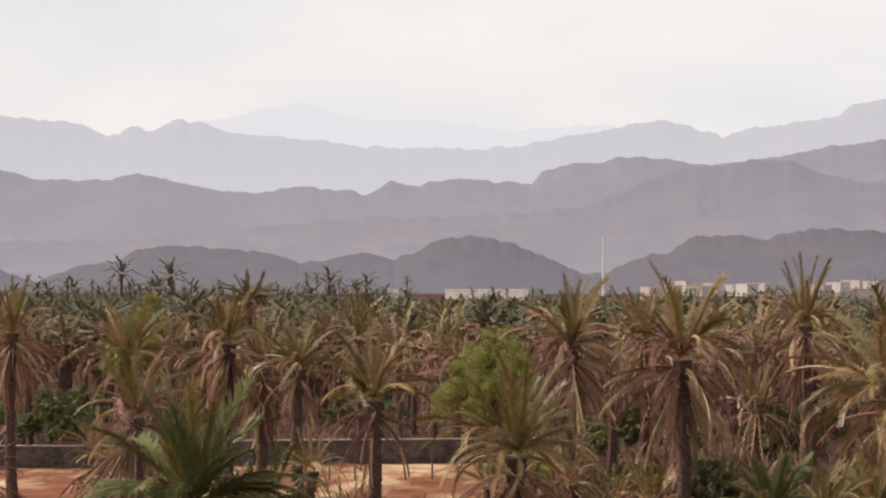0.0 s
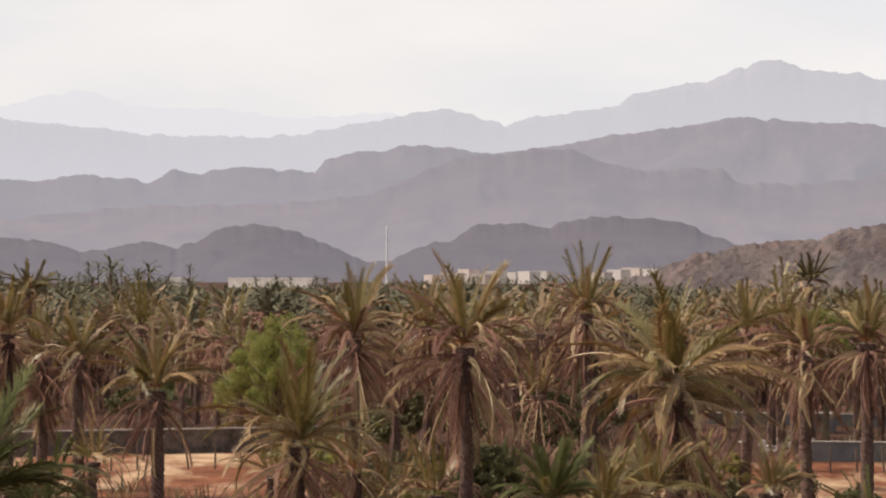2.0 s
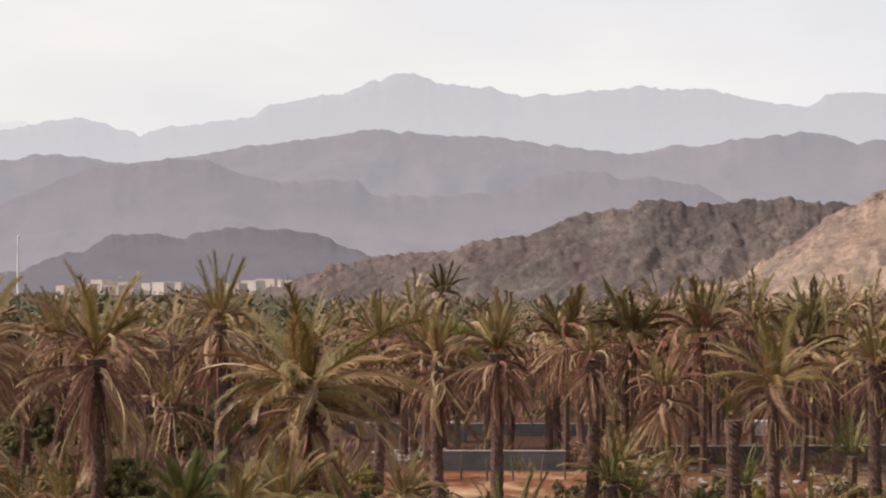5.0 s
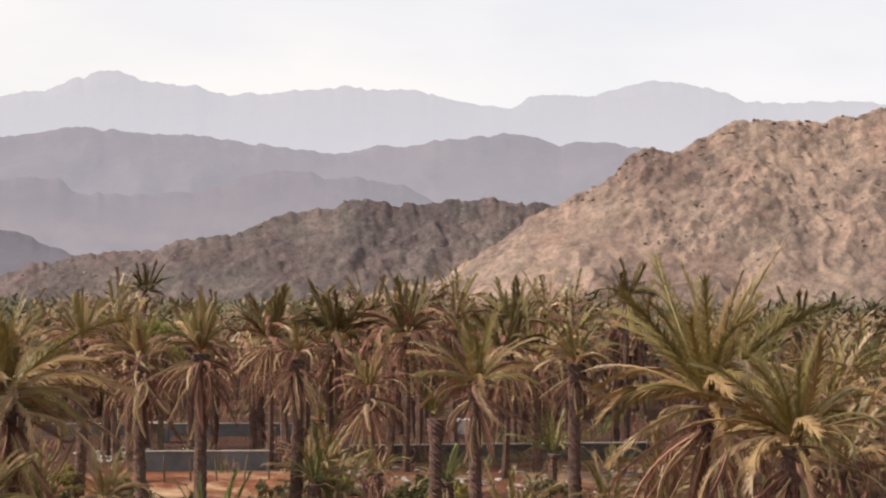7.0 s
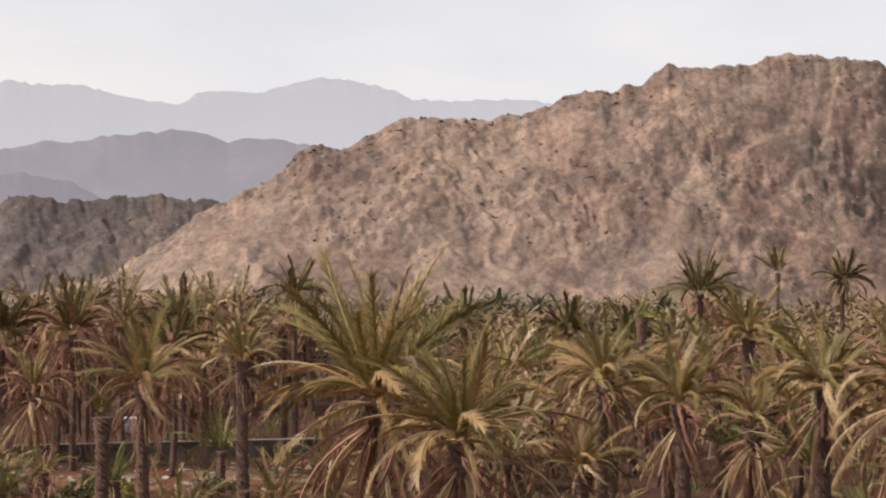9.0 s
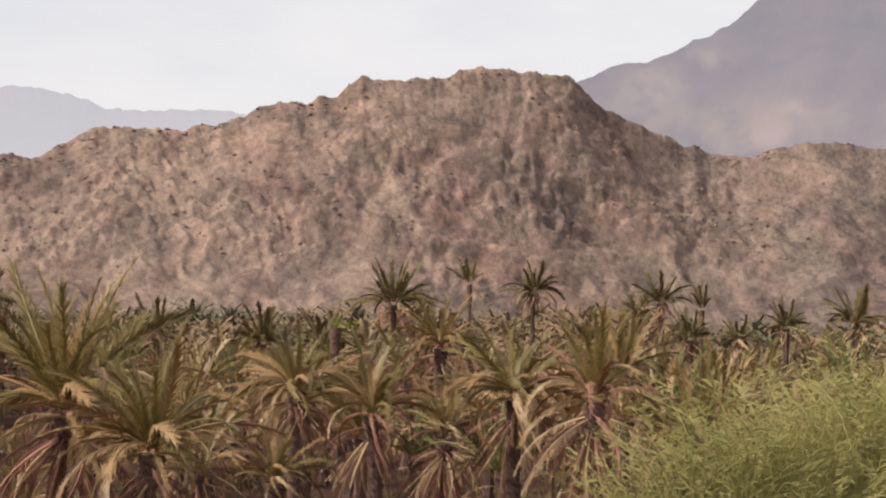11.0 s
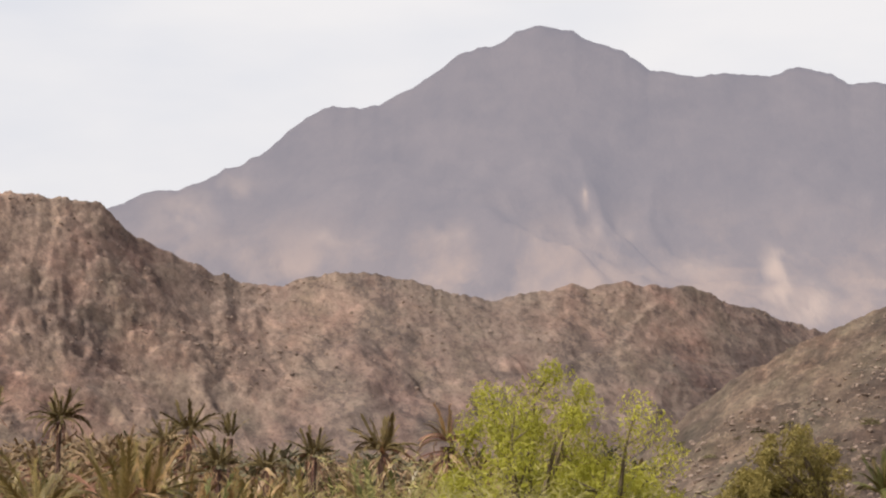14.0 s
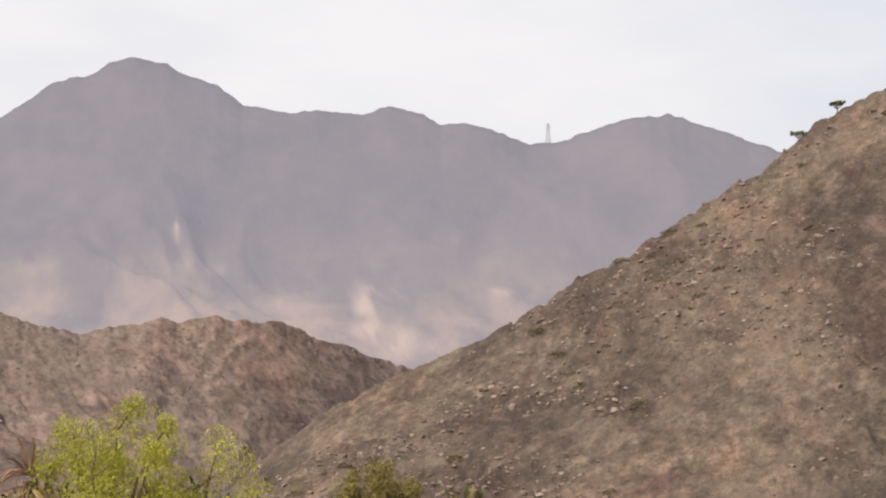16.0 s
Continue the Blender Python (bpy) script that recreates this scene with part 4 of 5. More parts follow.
def far_grove():
    r = random.Random(77)
    near_bag, far_bag = ([], [], []), ([], [], [])
    for k in range(740):
        h, d = (r.uniform(-15, 43), r.uniform(192, 345)) if k < 640 else (r.uniform(42, 53), r.uniform(200, 320))
        heart = r.gauss(6.5, 0.7) if h < 9 else r.gauss(5.4, 1.1) if k < 640 else r.gauss(4.3, 0.8)
        add_far_palm(near_bag, polar(h, d, heart), r.uniform(2.5, 3.3), k * 1.3, r.choice(((1, 2), (1, 1), (0, 1)) if h > 11 else ((1, 2), (0, 1), (0, 2), (1, 2)) if d < 235 else ((0, 0), (0, 0), (0, 1))), 32)
    for k in range(1700):
        h = r.uniform(-16, 34)
        if h < 12:
            town = h > -0.6
            d = r.uniform(340, 1085)
            heart = r.gauss(5.6, 0.7) if town else r.gauss(6.0, 1.2) + (r.uniform(2.0, 5.5) if r.random() < 0.2 else 0)
        else:
            d = r.uniform(340, 400 if h > 18 else 560)
            heart = r.gauss(5.1, 0.6)
        c = polar(h, d)
        c.z = heart + float(ground_height(c.x, c.y)) * (0.75 if d > 850 else 1.0)
        add_far_palm(far_bag, c, r.uniform(2.6, 3.4), k * 1.7, (0, 0) if h < 12 or k % 2 else (0, 1), 13)
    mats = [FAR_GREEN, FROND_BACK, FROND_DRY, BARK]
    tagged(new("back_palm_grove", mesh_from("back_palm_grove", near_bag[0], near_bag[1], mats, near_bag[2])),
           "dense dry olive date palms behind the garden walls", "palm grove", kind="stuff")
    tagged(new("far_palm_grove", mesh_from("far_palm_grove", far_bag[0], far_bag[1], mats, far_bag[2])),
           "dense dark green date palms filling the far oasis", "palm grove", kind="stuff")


far_grove()


def undergrowth():
    """Dry tufts, fallen leaves and low offshoots between the trunks."""
    r = random.Random(91)
    verts, faces, slots = [], [], []
    for k in range(3600):
        h, d = (r.uniform(-15, 50), 80 + 190 * r.random()) if k % 3 else (r.uniform(3, 30), r.uniform(84, 142)) if k % 2 else (r.uniform(39, 51), r.uniform(90, 240))
        x, y = polar(h, d).xy
        if float(bare_ground(np.float64(x), np.float64(y))) > 0.3 and r.random() < 0.9:
            continue
        z = float(ground_height(np.float64(x), np.float64(y)))
        size = r.uniform(0.4, 1.3) * (1.4 if r.random() < 0.12 else 1)
        tone = r.choice((0, 1, 1, 2, 2, 3, 3) if h > 20 else (0, 2, 2, 2, 3))
        for q in range(20):
            a = r.uniform(0, 6.3)
            lean = r.uniform(0.2, 1.3)
            base = Vector((x + r.gauss(0, .25), y + r.gauss(0, .25), z - 0.05))
            tip = base + Vector((math.cos(a) * lean, math.sin(a) * lean, r.uniform(0.5, 1.2))) * size
            w = Vector((-math.sin(a), math.cos(a), 0)) * 0.024 * size
            m = base.lerp(tip, 0.5) + Vector((0, 0, 0.15 * size))
            b = len(verts)
            verts += [base, m + w, tip, m - w]
            faces.append((b, b + 1, b + 2, b + 3))
            slots.append(tone)
    tagged(new("undergrowth", mesh_from("undergrowth", verts, faces, [FROND_GREEN, FROND_YOUNG, FROND_DRY, LEAF_DRAB], slots)),
           "dry tufts and fallen fronds between the palm trunks", "undergrowth", kind="stuff")


undergrowth()


# ------------------------------------------------------------------ broad-leaved trees and shrubs
def leaf_cloud(r, clumps, per, size, spread, long=1.6, gravity=0.0):
    """Leaf quads in loose clumps round the given centres."""
    verts, faces = [], []
    for c, rad in clumps:
        for _ in range(per):
            v = Vector((r.gauss(0, 1), r.gauss(0, 1), r.gauss(0, 1)))
            pos = c + v.normalized() * rad * r.random() ** 0.45 * spread
            a = Vector((r.gauss(0, 1), r.gauss(0, 1), r.gauss(0, 1) - gravity)).normalized()
            b = a.cross(Vector((r.gauss(0, 1), r.gauss(0, 1), r.gauss(0, 1)))).normalized()
            s = size * r.uniform(0.6, 1.3)
            k = len(verts)
            verts += [pos - a * s * long / 2, pos + b * s / 2, pos + a * s * long / 2, pos - b * s / 2]
            faces.append((k, k + 1, k + 2, k + 3))
    return verts, faces


def limb(verts, faces, a, b, ra, rb, sides=6):
    axis = (b - a).normalized()
    u = axis.orthogonal().normalized()
    w = axis.cross(u)
    k = len(verts)
    for c, rad in ((a, ra), (b, rb)):
        verts += [c + (u * math.cos(t) + w * math.sin(t)) * rad for t in (2 * math.pi * q / sides for q in range(sides))]
    faces += [(k + q, k + (q + 1) % sides, k + sides + (q + 1) % sides, k + sides + q) for q in range(sides)]


def leafy_tree(name, at, tall, wide, leaf, label, material, seed, clumps=26, per=60, bare=0.35, category="tree", droop=0.0, slim=1.8):
    r = random.Random(seed)
    root = thing(name, Matrix.Translation(at), label, category)
    tv, tf = [], []
    fork = Vector((r.uniform(-.05, .05) * tall, r.uniform(-.05, .05) * tall, tall * bare))
    limb(tv, tf, Vector((0, 0, -0.3)), fork, tall * 0.024, tall * 0.017, 8)
    tops = []
    for k in range(clumps):
        a = 2.39996 * k + r.uniform(-.4, .4)
        rr = wide / 2 * math.sqrt((k + 0.5) / clumps)
        z = tall * (bare + (0.97 - bare) * (1 - (rr / (wide / 2)) ** 2 * 0.75) * r.uniform(0.55, 1.0))
        c = Vector((rr * math.cos(a), rr * math.sin(a), z))
        knee = fork.lerp(c, 0.5) + Vector((0, 0, 0.06 * tall))
        limb(tv, tf, fork, knee, tall * 0.010, tall * 0.006, 5)
        limb(tv, tf, knee, c, tall * 0.006, tall * 0.002, 4)
        for _ in range(2):
            e = c + Vector((r.gauss(0, 1), r.gauss(0, 1), abs(r.gauss(0, 1)))).normalized() * wide * 0.13
            limb(tv, tf, c, e, tall * 0.0025, tall * 0.001, 3)
            tops.append((e, wide * r.uniform(0.05, 0.11)))
        tops.append((c, wide * r.uniform(0.07, 0.14)))
    under("trunk", mesh_from("trunk", tv, tf, [TWIG]), root, None, "thin brown trunk with forked limbs")
    lv, lf = leaf_cloud(r, tops, per, leaf, 1.0, slim, droop)
    under("crown", mesh_from("crown", lv, lf, [material]), root)
    return root


def on_ground(head, dist, sink=0.05):
    v = polar(head, dist)
    v.z = float(ground_height(v.x, v.y)) - sink
    return v


def shoot_shrub(name, at, tall, wide, shoots, label, seed):
    """A dense thicket of long thin green shoots."""
    r = random.Random(seed)
    root = thing(name, Matrix.Translation(at), label, "shrub")
    sv, sf, lv, lf = [], [], [], []
    for _ in range(shoots):
        a, q = r.uniform(0, 6.283), math.sqrt(r.random())
        out = Vector((math.cos(a), math.sin(a), 0))
        base = out * q * wide * 0.30
        knee = out * q * wide * 0.5 + Vector((r.gauss(0, .08), r.gauss(0, .08), tall * (0.60 + 0.28 * r.random()) * (1 - 0.22 * q * q)))
        limb(sv, sf, base, knee, 0.012, 0.006, 3)
        aim = (Vector((r.gauss(0, .5), r.gauss(0, .5), 1.0)) + out * 0.35 * q).normalized()
        bend = Vector((r.gauss(0, .5), r.gauss(0, .5), -0.35))
        ln = r.uniform(0.4, 0.95)
        prev = knee
        for s in range(1, 5):
            u = s / 4
            pt = knee + aim * ln * u + bend * ln * u * u * 0.45
            w = (pt - prev).orthogonal().normalized() * 0.0042 * (1.3 - u)
            b = len(sv)
            sv += [prev - w, prev + w, pt + w, pt - w]
            sf.append((b, b + 1, b + 2, b + 3))
            for _k in range(5):
                c = prev.lerp(pt, r.random())
                d = (Vector((r.gauss(0, 1), r.gauss(0, 1), r.gauss(0.3, 1))).normalized() + (pt - prev).normalized()).normalized()
                w = d.orthogonal().normalized() * r.uniform(0.003, 0.0055)
                b = len(lv)
                lv += [c - w, c + w, c + d * r.uniform(0.06, 0.17)]
                lf.append((b, b + 1, b + 2))
            prev = pt
    under("stem_mass", mesh_from("stem_mass", sv, sf, [LEAF_SHOOT]), root)
    under("foliage", mesh_from("foliage", lv, lf, [LEAF_SHOOT]), root)
    return root


# lime-green tree and the shrubs of green shoots on the bank
def bank_tree():
    at = on_ground(49.85, 22)
    leafy_tree("lime_green_tree", at, 11.02 - at.z, 2.25, 0.0125, "airy lime-green broadleaf tree with thin forked limbs", LEAF_LIME, 5, 50, 300, 0.55, droop=0.8, slim=4.0)
    at = on_ground(51.7, 22.6)
    leafy_tree("lime_green_tree", at, 10.86 - at.z, 2.5, 0.013, "small airy lime-green tree beside a taller one", LEAF_LIME, 6, 48, 300, 0.5, droop=0.8, slim=4.0)


bank_tree()
for h, d, lift, wide, n, seed in ((46.5, 18.5, -0.55, 2.3, 1700, 9), (50.0, 18.8, -0.8, 2.2, 1500, 10), (53.2, 19.5, -1.7, 1.8, 900, 12), (43.4, 17.5, -1.7, 1.7, 1000, 11)):
    at = on_ground(h, d)
    shoot_shrub("green_shoot_shrub", at, (EYE + d * math.tan(radians(lift)) - at.z) * 1.0, wide, n, "dense thicket of long thin pale green shoots", seed)
at = on_ground(55.95, 30)
leafy_tree("olive_shrub", at, 10.72 - at.z, 1.75, 0.017, "drab olive shrub with a dark centre", LEAF_OLIVE, 15, 44, 330, 0.72, "shrub", 0.0, 3.0)
# trees among the palms
leafy_tree("green_tree", on_ground(1.2, 128), 8.3, 5.6, 0.062, "bright green broadleaf tree among the palms", LEAF_BROAD, 21, 44, 380, 0.35)
leafy_tree("green_tree", on_ground(-7.1, 190), 9.5, 6.5, 0.13, "light green broadleaf tree in the grove", LEAF_BROAD, 22, 30, 170, 0.3)
leafy_tree("green_tree", on_ground(34.2, 200), 9.2, 6.0, 0.13, "dark green broadleaf tree by the hill foot", LEAF_BROAD, 23, 30, 170, 0.3)
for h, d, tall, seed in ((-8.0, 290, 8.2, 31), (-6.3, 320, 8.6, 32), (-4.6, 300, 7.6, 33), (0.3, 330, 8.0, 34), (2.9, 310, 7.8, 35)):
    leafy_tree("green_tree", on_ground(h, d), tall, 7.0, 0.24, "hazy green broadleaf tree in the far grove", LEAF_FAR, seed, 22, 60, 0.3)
leafy_tree("grey_green_bush", on_ground(6.2, 100), 3.8, 2.6, 0.07, "rounded grey-green feathery bush among the palms", LEAF_DRAB, 29, 30, 160, 0.2, "bush", 0.0, 3.0)
leafy_tree("grey_green_bush", on_ground(9.5, 97), 3.3, 2.4, 0.07, "rounded grey-green feathery bush among the palms", LEAF_DUST, 30, 28, 150, 0.2, "bush", 0.0, 3.0)
leafy_tree("yellow_green_bush", on_ground(2.55, 120), 2.0, 2.6, 0.16, "low yellow-green bush on the red soil", LEAF_LIME, 24, 14, 70, 0.15, "bush")
leafy_tree("yellow_green_bush", on_ground(18.4, 119), 1.9, 1.9, 0.16, "low yellow-green bush beside the wall", LEAF_LIME, 25, 12, 70, 0.15, "bush")
leafy_tree("yellow_green_tree", on_ground(14.35, 146), 9.6, 4.2, 0.12, "yellow-green feathery tree behind the palms", LEAF_BROAD, 27, 22, 60, 0.45)
leafy_tree("orchard_tree", on_ground(-9.4, 150), 4.2, 3.6, 0.2, "dark green orchard tree behind the wall", LEAF_FAR, 26, 18, 80, 0.25)

# dark orchard trees between and behind the trunks
dice = random.Random(71)
for k in range(26):
    leafy_tree("orchard_tree", on_ground(dice.uniform(-13, 10), dice.uniform(150, 215)) if k < 16 else on_ground(dice.uniform(3.5, 12), dice.uniform(126, 165)), dice.uniform(2.8, 4.6), dice.uniform(3.2, 5.0), 0.17, "dark green orchard tree behind the wall", LEAF_FAR if k % 2 and k < 16 else LEAF_DRAB, 120 + k, 16, 55, 0.2)

dice = random.Random(44)
for k in range(28):
    h, d = (dice.uniform(11, 27), dice.uniform(100, 124)) if k < 13 else (dice.uniform(-12, 4), dice.uniform(100, 116)) if k < 18 else (dice.uniform(2.5, 12), dice.uniform(98, 128))
    leafy_tree("garden_bush", on_ground(h, d), dice.uniform(0.9, 1.9), dice.uniform(1.8, 3.2), 0.10, "low grey-olive bush between the palm trunks", (LEAF_DUST, LEAF_OLIVE, LEAF_DRAB)[k % 3], 60 + k, 13, 40, 0.12, "bush", 0.0, 2.4)


# ------------------------------------------------------------------ garden walls
p = Paint("rubble_stone", 0.95, 0.1)
p.colour(p.ramp(p.noise(1.8, 5.0, 0.7), [(0.3, (0.05, 0.041, 0.038)), (0.7, (0.18, 0.145, 0.125))])).bump(p.noise(3.0, 4.0), 0.8, 0.1)
RUBBLE = p.mat
p = Paint("block_grey", 0.9, 0.15)
p.colour(p.ramp(p.noise(0.9, 5.0, 0.65), [(0.3, (0.12, 0.118, 0.12)), (0.7, (0.205, 0.20, 0.20))])).bump(p.noise(5.0, 3.0), 0.4, 0.03)
BLOCKS = p.mat
p = Paint("coping_pale", 0.9, 0.15)
p.colour(p.ramp(p.noise(2.0, 4.0), [(0.3, (0.23, 0.20, 0.175)), (0.7, (0.40, 0.355, 0.31))]))
COPING = p.mat


def garden_wall(name, a, b, tall, material, label, thick=0.3):
    p0, p1 = polar(*a), polar(*b)
    run = p1 - p0
    root = thing(name, Matrix.Translation((p0.x, p0.y, 0)) @ Matrix.Rotation(math.atan2(run.y, run.x), 4, "Z"), label, "wall", kind="structure")
    part("wall_body", box(bmesh.new(), 0, -thick / 2, -0.6, run.length, thick / 2, tall), material, root)
    part("coping", box(bmesh.new(), -0.05, -thick / 2 - 0.05, tall, run.length + 0.05, thick / 2 + 0.05, tall + 0.09, 0.02), COPING, root)
    return root


garden_wall("wall_west", (-15, 147), (-6.4, 143), 1.15, RUBBLE, "dark rubble stone garden wall with a flat top")
garden_wall("wall_south", (-5.0, 143), (3.2, 146), 1.45, RUBBLE, "brown rubble garden wall with a pale coping")
garden_wall("wall_block", (13.9, 137), (16.95, 137), 1.2, BLOCKS, "blue-grey concrete block wall beside the palms")
garden_wall("wall_rear", (11.6, 172), (18.5, 171), 0.85, BLOCKS, "far blue-grey block wall among the trunks")
garden_wall("wall_east", (18.9, 143), (27.5, 148), 1.1, RUBBLE, "dark grey garden wall with a pale top")


# ------------------------------------------------------------------ small things in the gardens
p = Paint("weathered_wood", 0.9, 0.1)
p.colour(p.ramp(p.noise(4.0, 4.0, 0.6, (1, 1, 0.2)), [(0.3, (0.10, 0.07, 0.05)), (0.7, (0.25, 0.19, 0.14))]))
WOOD = p.mat
p = Paint("white_sheet", 0.5, 0.4)
p.colour(p.ramp(p.noise(1.5, 4.0), [(0.3, (0.62, 0.62, 0.60)), (0.7, (0.80, 0.80, 0.78))]))
SHEET = p.mat


def post_fence(a, b, count, tall, label, seed):
    r = random.Random(seed)
    p0, p1 = polar(*a), polar(*b)
    root = thing("post_fence", Matrix.Translation(on_ground(*a)), label, "fence")
    for k in range(count):
        at = p0.lerp(p1, k / (count - 1))
        at = on_ground(math.degrees(math.atan2(at.x, at.y)), math.hypot(at.x, at.y)) - on_ground(*a)
        v, f = [], []
        lean = Vector((r.gauss(0, .07), r.gauss(0, .07), 1)) * tall * r.uniform(0.8, 1.1)
        limb(v, f, at - Vector((0, 0, 0.2)), at + lean, 0.06, 0.045, 6)
        under("post", mesh_from("post", v, f, [WOOD]), root)


post_fence((-5.2, 131), (3.4, 133), 15, 1.7, "leaning thin wooden fence posts on the sand", 1)
post_fence((13.2, 129), (18.2, 131), 9, 1.5, "thin wooden fence posts before the block wall", 2)


def water_tank(head, dist, wide, tall):
    root = thing("water_tank", Matrix.Translation(on_ground(head, dist)) @ Matrix.Rotation(-radians(head), 4, "Z"), "white ribbed water tank behind the garden wall", "tank")
    part("tank_body", box(bmesh.new(), -wide / 2, -0.8, 0.25, wide / 2, 0.8, tall, 0.06), SHEET, root)
    for k in range(7):
        x = -wide / 2 + (k + 0.5) * wide / 7
        part("rib", box(bmesh.new(), x - 0.04, -0.86, 0.3, x + 0.04, -0.80, tall - 0.05), SHEET, root)
    part("stand", box(bmesh.new(), -wide / 2 - 0.05, -0.85, -0.2, wide / 2 + 0.05, 0.85, 0.25), BLOCKS, root)


def block_hut(head, dist, wide, tall, roof_paint, label):
    root = thing("garden_hut", Matrix.Translation(on_ground(head, dist)) @ Matrix.Rotation(-radians(head + 8), 4, "Z"), label, "hut")
    part("wall", box(bmesh.new(), -wide / 2, -wide / 2, -0.2, wide / 2, wide / 2, tall), BLOCKS, root)
    part("roof", box(bmesh.new(), -wide / 2 - 0.12, -wide / 2 - 0.12, tall, wide / 2 + 0.12, wide / 2 + 0.12, tall + 0.12, 0.03), roof_paint, root)
    part("door", box(bmesh.new(), -0.35, -wide / 2 - 0.04, 0, 0.35, -wide / 2 - 0.002, min(tall - 0.2, 1.9)), WOOD, root)


water_tank(21.58, 170, 1.4, 1.3)
block_hut(14.3, 163, 1.5, 1.3, COPING, "small blue-grey block hut between the walls")
block_hut(-8.4, 205, 1.8, 1.25, SHEET, "low garden hut with a white roof")


# ------------------------------------------------------------------ the far town
p = Paint("plaster_white", 0.9, 0.2)
p.colour(p.ramp(p.noise(0.4, 4.0), [(0.3, (0.56, 0.50, 0.45)), (0.7, (0.70, 0.64, 0.58))]))
PLASTER = p.mat
p = Paint("plaster_sand", 0.9, 0.2)
p.colour(p.ramp(p.noise(0.4, 4.0), [(0.3, (0.52, 0.43, 0.38)), (0.7, (0.66, 0.56, 0.50))]))
PLASTER_SAND = p.mat
p = Paint("dark_pane", 0.2, 0.5)
p.colour(p.ramp(p.noise(1.0, 2.0), [(0.3, (0.12, 0.12, 0.12)), (0.7, (0.18, 0.17, 0.17))]))
PANE = p.mat


def house(head, dist, wide, tall, material, label, seed, deep=9.0, glazed=True):
    r = random.Random(seed)
    root = thing("house", Matrix.Translation(on_ground(head, dist)) @ Matrix.Rotation(-radians(head + 34 + r.uniform(-10, 10)), 4, "Z"), label, "house", "houses of the far town")
    part("wall", box(bmesh.new(), -wide / 2, -deep / 2, -3.0, wide / 2, deep / 2, tall), material, root)
    bm = bmesh.new()
    for x0, y0, x1, y1 in ((-wide / 2 - .1, -deep / 2 - .1, wide / 2 + .1, -deep / 2 + .25), (-wide / 2 - .1, deep / 2 - .25, wide / 2 + .1, deep / 2 + .1),
                           (-wide / 2 - .1, -deep / 2 + .25, -wide / 2 + .25, deep / 2 - .25), (wide / 2 - .25, -deep / 2 + .25, wide / 2 + .1, deep / 2 - .25)):
        box(bm, x0, y0, tall, x1, y1, tall + 0.8)
    part("roof", bm, material, root)
    n = max(2, int(wide / 4))
    for level in range(max(1, int(tall // 3.3)) if glazed else 0):
        for k in range(n):
            x = -wide / 2 + (k + 0.5) * wide / n
            z = 1.1 + 3.3 * level
            if r.random() < 0.35:
                continue
            window = part("window", box(bmesh.new(), x - 0.52, -deep / 2 - 0.10, z - 0.08, x + 0.52, -deep / 2 - 0.004, z + 1.18), material, root)
            part("pane", box(bmesh.new(), x - 0.42, -deep / 2 - 0.13, z, x + 0.42, -deep / 2 - 0.104, z + 1.1), PANE, window)
    return root


for k, (h, d, w, t, white) in enumerate(((5.05, 1250, 9, 6.0, 0), (5.45, 1260, 10, 7.5, 0), (5.85, 1280, 8, 10.5, 0), (6.15, 1230, 9, 6.5, 0), (6.5, 1270, 9, 9.0, 1), (6.95, 1290, 8, 8.0, 1),
                                         (7.3, 1260, 8, 8.6, 1), (7.65, 1280, 9, 9.0, 1), (9.0, 1230, 10, 7.5, 0), (9.45, 1260, 9, 10.0, 1), (9.85, 1280, 12, 11.5, 0), (10.35, 1260, 11, 10.5, 1), (10.9, 1250, 8, 8.0, 0), (-1.1, 1150, 6, 5.0, 1))):
    house(h, d, w, t * 0.68, PLASTER if white else PLASTER_SAND, "flat-roofed whitewashed house in the far town" if white else "flat-roofed sand-coloured house in the far town", k)
house(1.25, 1120, 47, 4.0, PLASTER, "long low white hall behind the palms", 40, 14, False)

p = Paint("pole_white", 0.5, 0.4)
p.colour(p.ramp(p.noise(2.0, 2.0), [(0.3, (0.62, 0.62, 0.62)), (0.7, (0.78, 0.78, 0.78))]))
POLE = p.mat


def flagpole(head, dist, tall):
    root = thing("flagpole", Matrix.Translation(on_ground(head, dist)), "tall white tapered flagpole without a flag", "flagpole")
    v, f = [], []
    limb(v, f, Vector((0, 0, 0)), Vector((0, 0, tall)), 0.75, 0.40, 12)
    under("mast", mesh_from("mast", v, f, [POLE], smooth=True), root)
    part("base", box(bmesh.new(), -2, -2, -0.5, 2, 2, 0.8, 0.1), PLASTER_SAND, root)
    bm = bmesh.new()
    bmesh.ops.create_uvsphere(bm, u_segments=10, v_segments=6, radius=0.55, matrix=Matrix.Translation((0, 0, tall + 0.3)))
    part("finial", bm, POLE, root)


flagpole(3.87, 1180, 28.5)


# ------------------------------------------------------------------ rocks and scrub on the hills
def hill_pick(hill, r, t_low, t_high, h_low, h_high):
    """A random spot on the face of a hill."""
    heads, d, x, y, z, crags = hill
    i = int(np.searchsorted(heads, r.uniform(h_low, h_high)))
    i = min(max(i, 1), len(heads) - 2)
    j = int(r.uniform(t_low, t_high) * 0.83 * x.shape[1])
    while crags[i, j] < 0.75 * r.random():
        i = min(max(int(np.searchsorted(heads, r.uniform(h_low, h_high))), 1), len(heads) - 2)
        j = int(r.uniform(t_low, t_high) * 0.83 * x.shape[1])
    return Vector((x[i, j], y[i, j], z[i, j]))


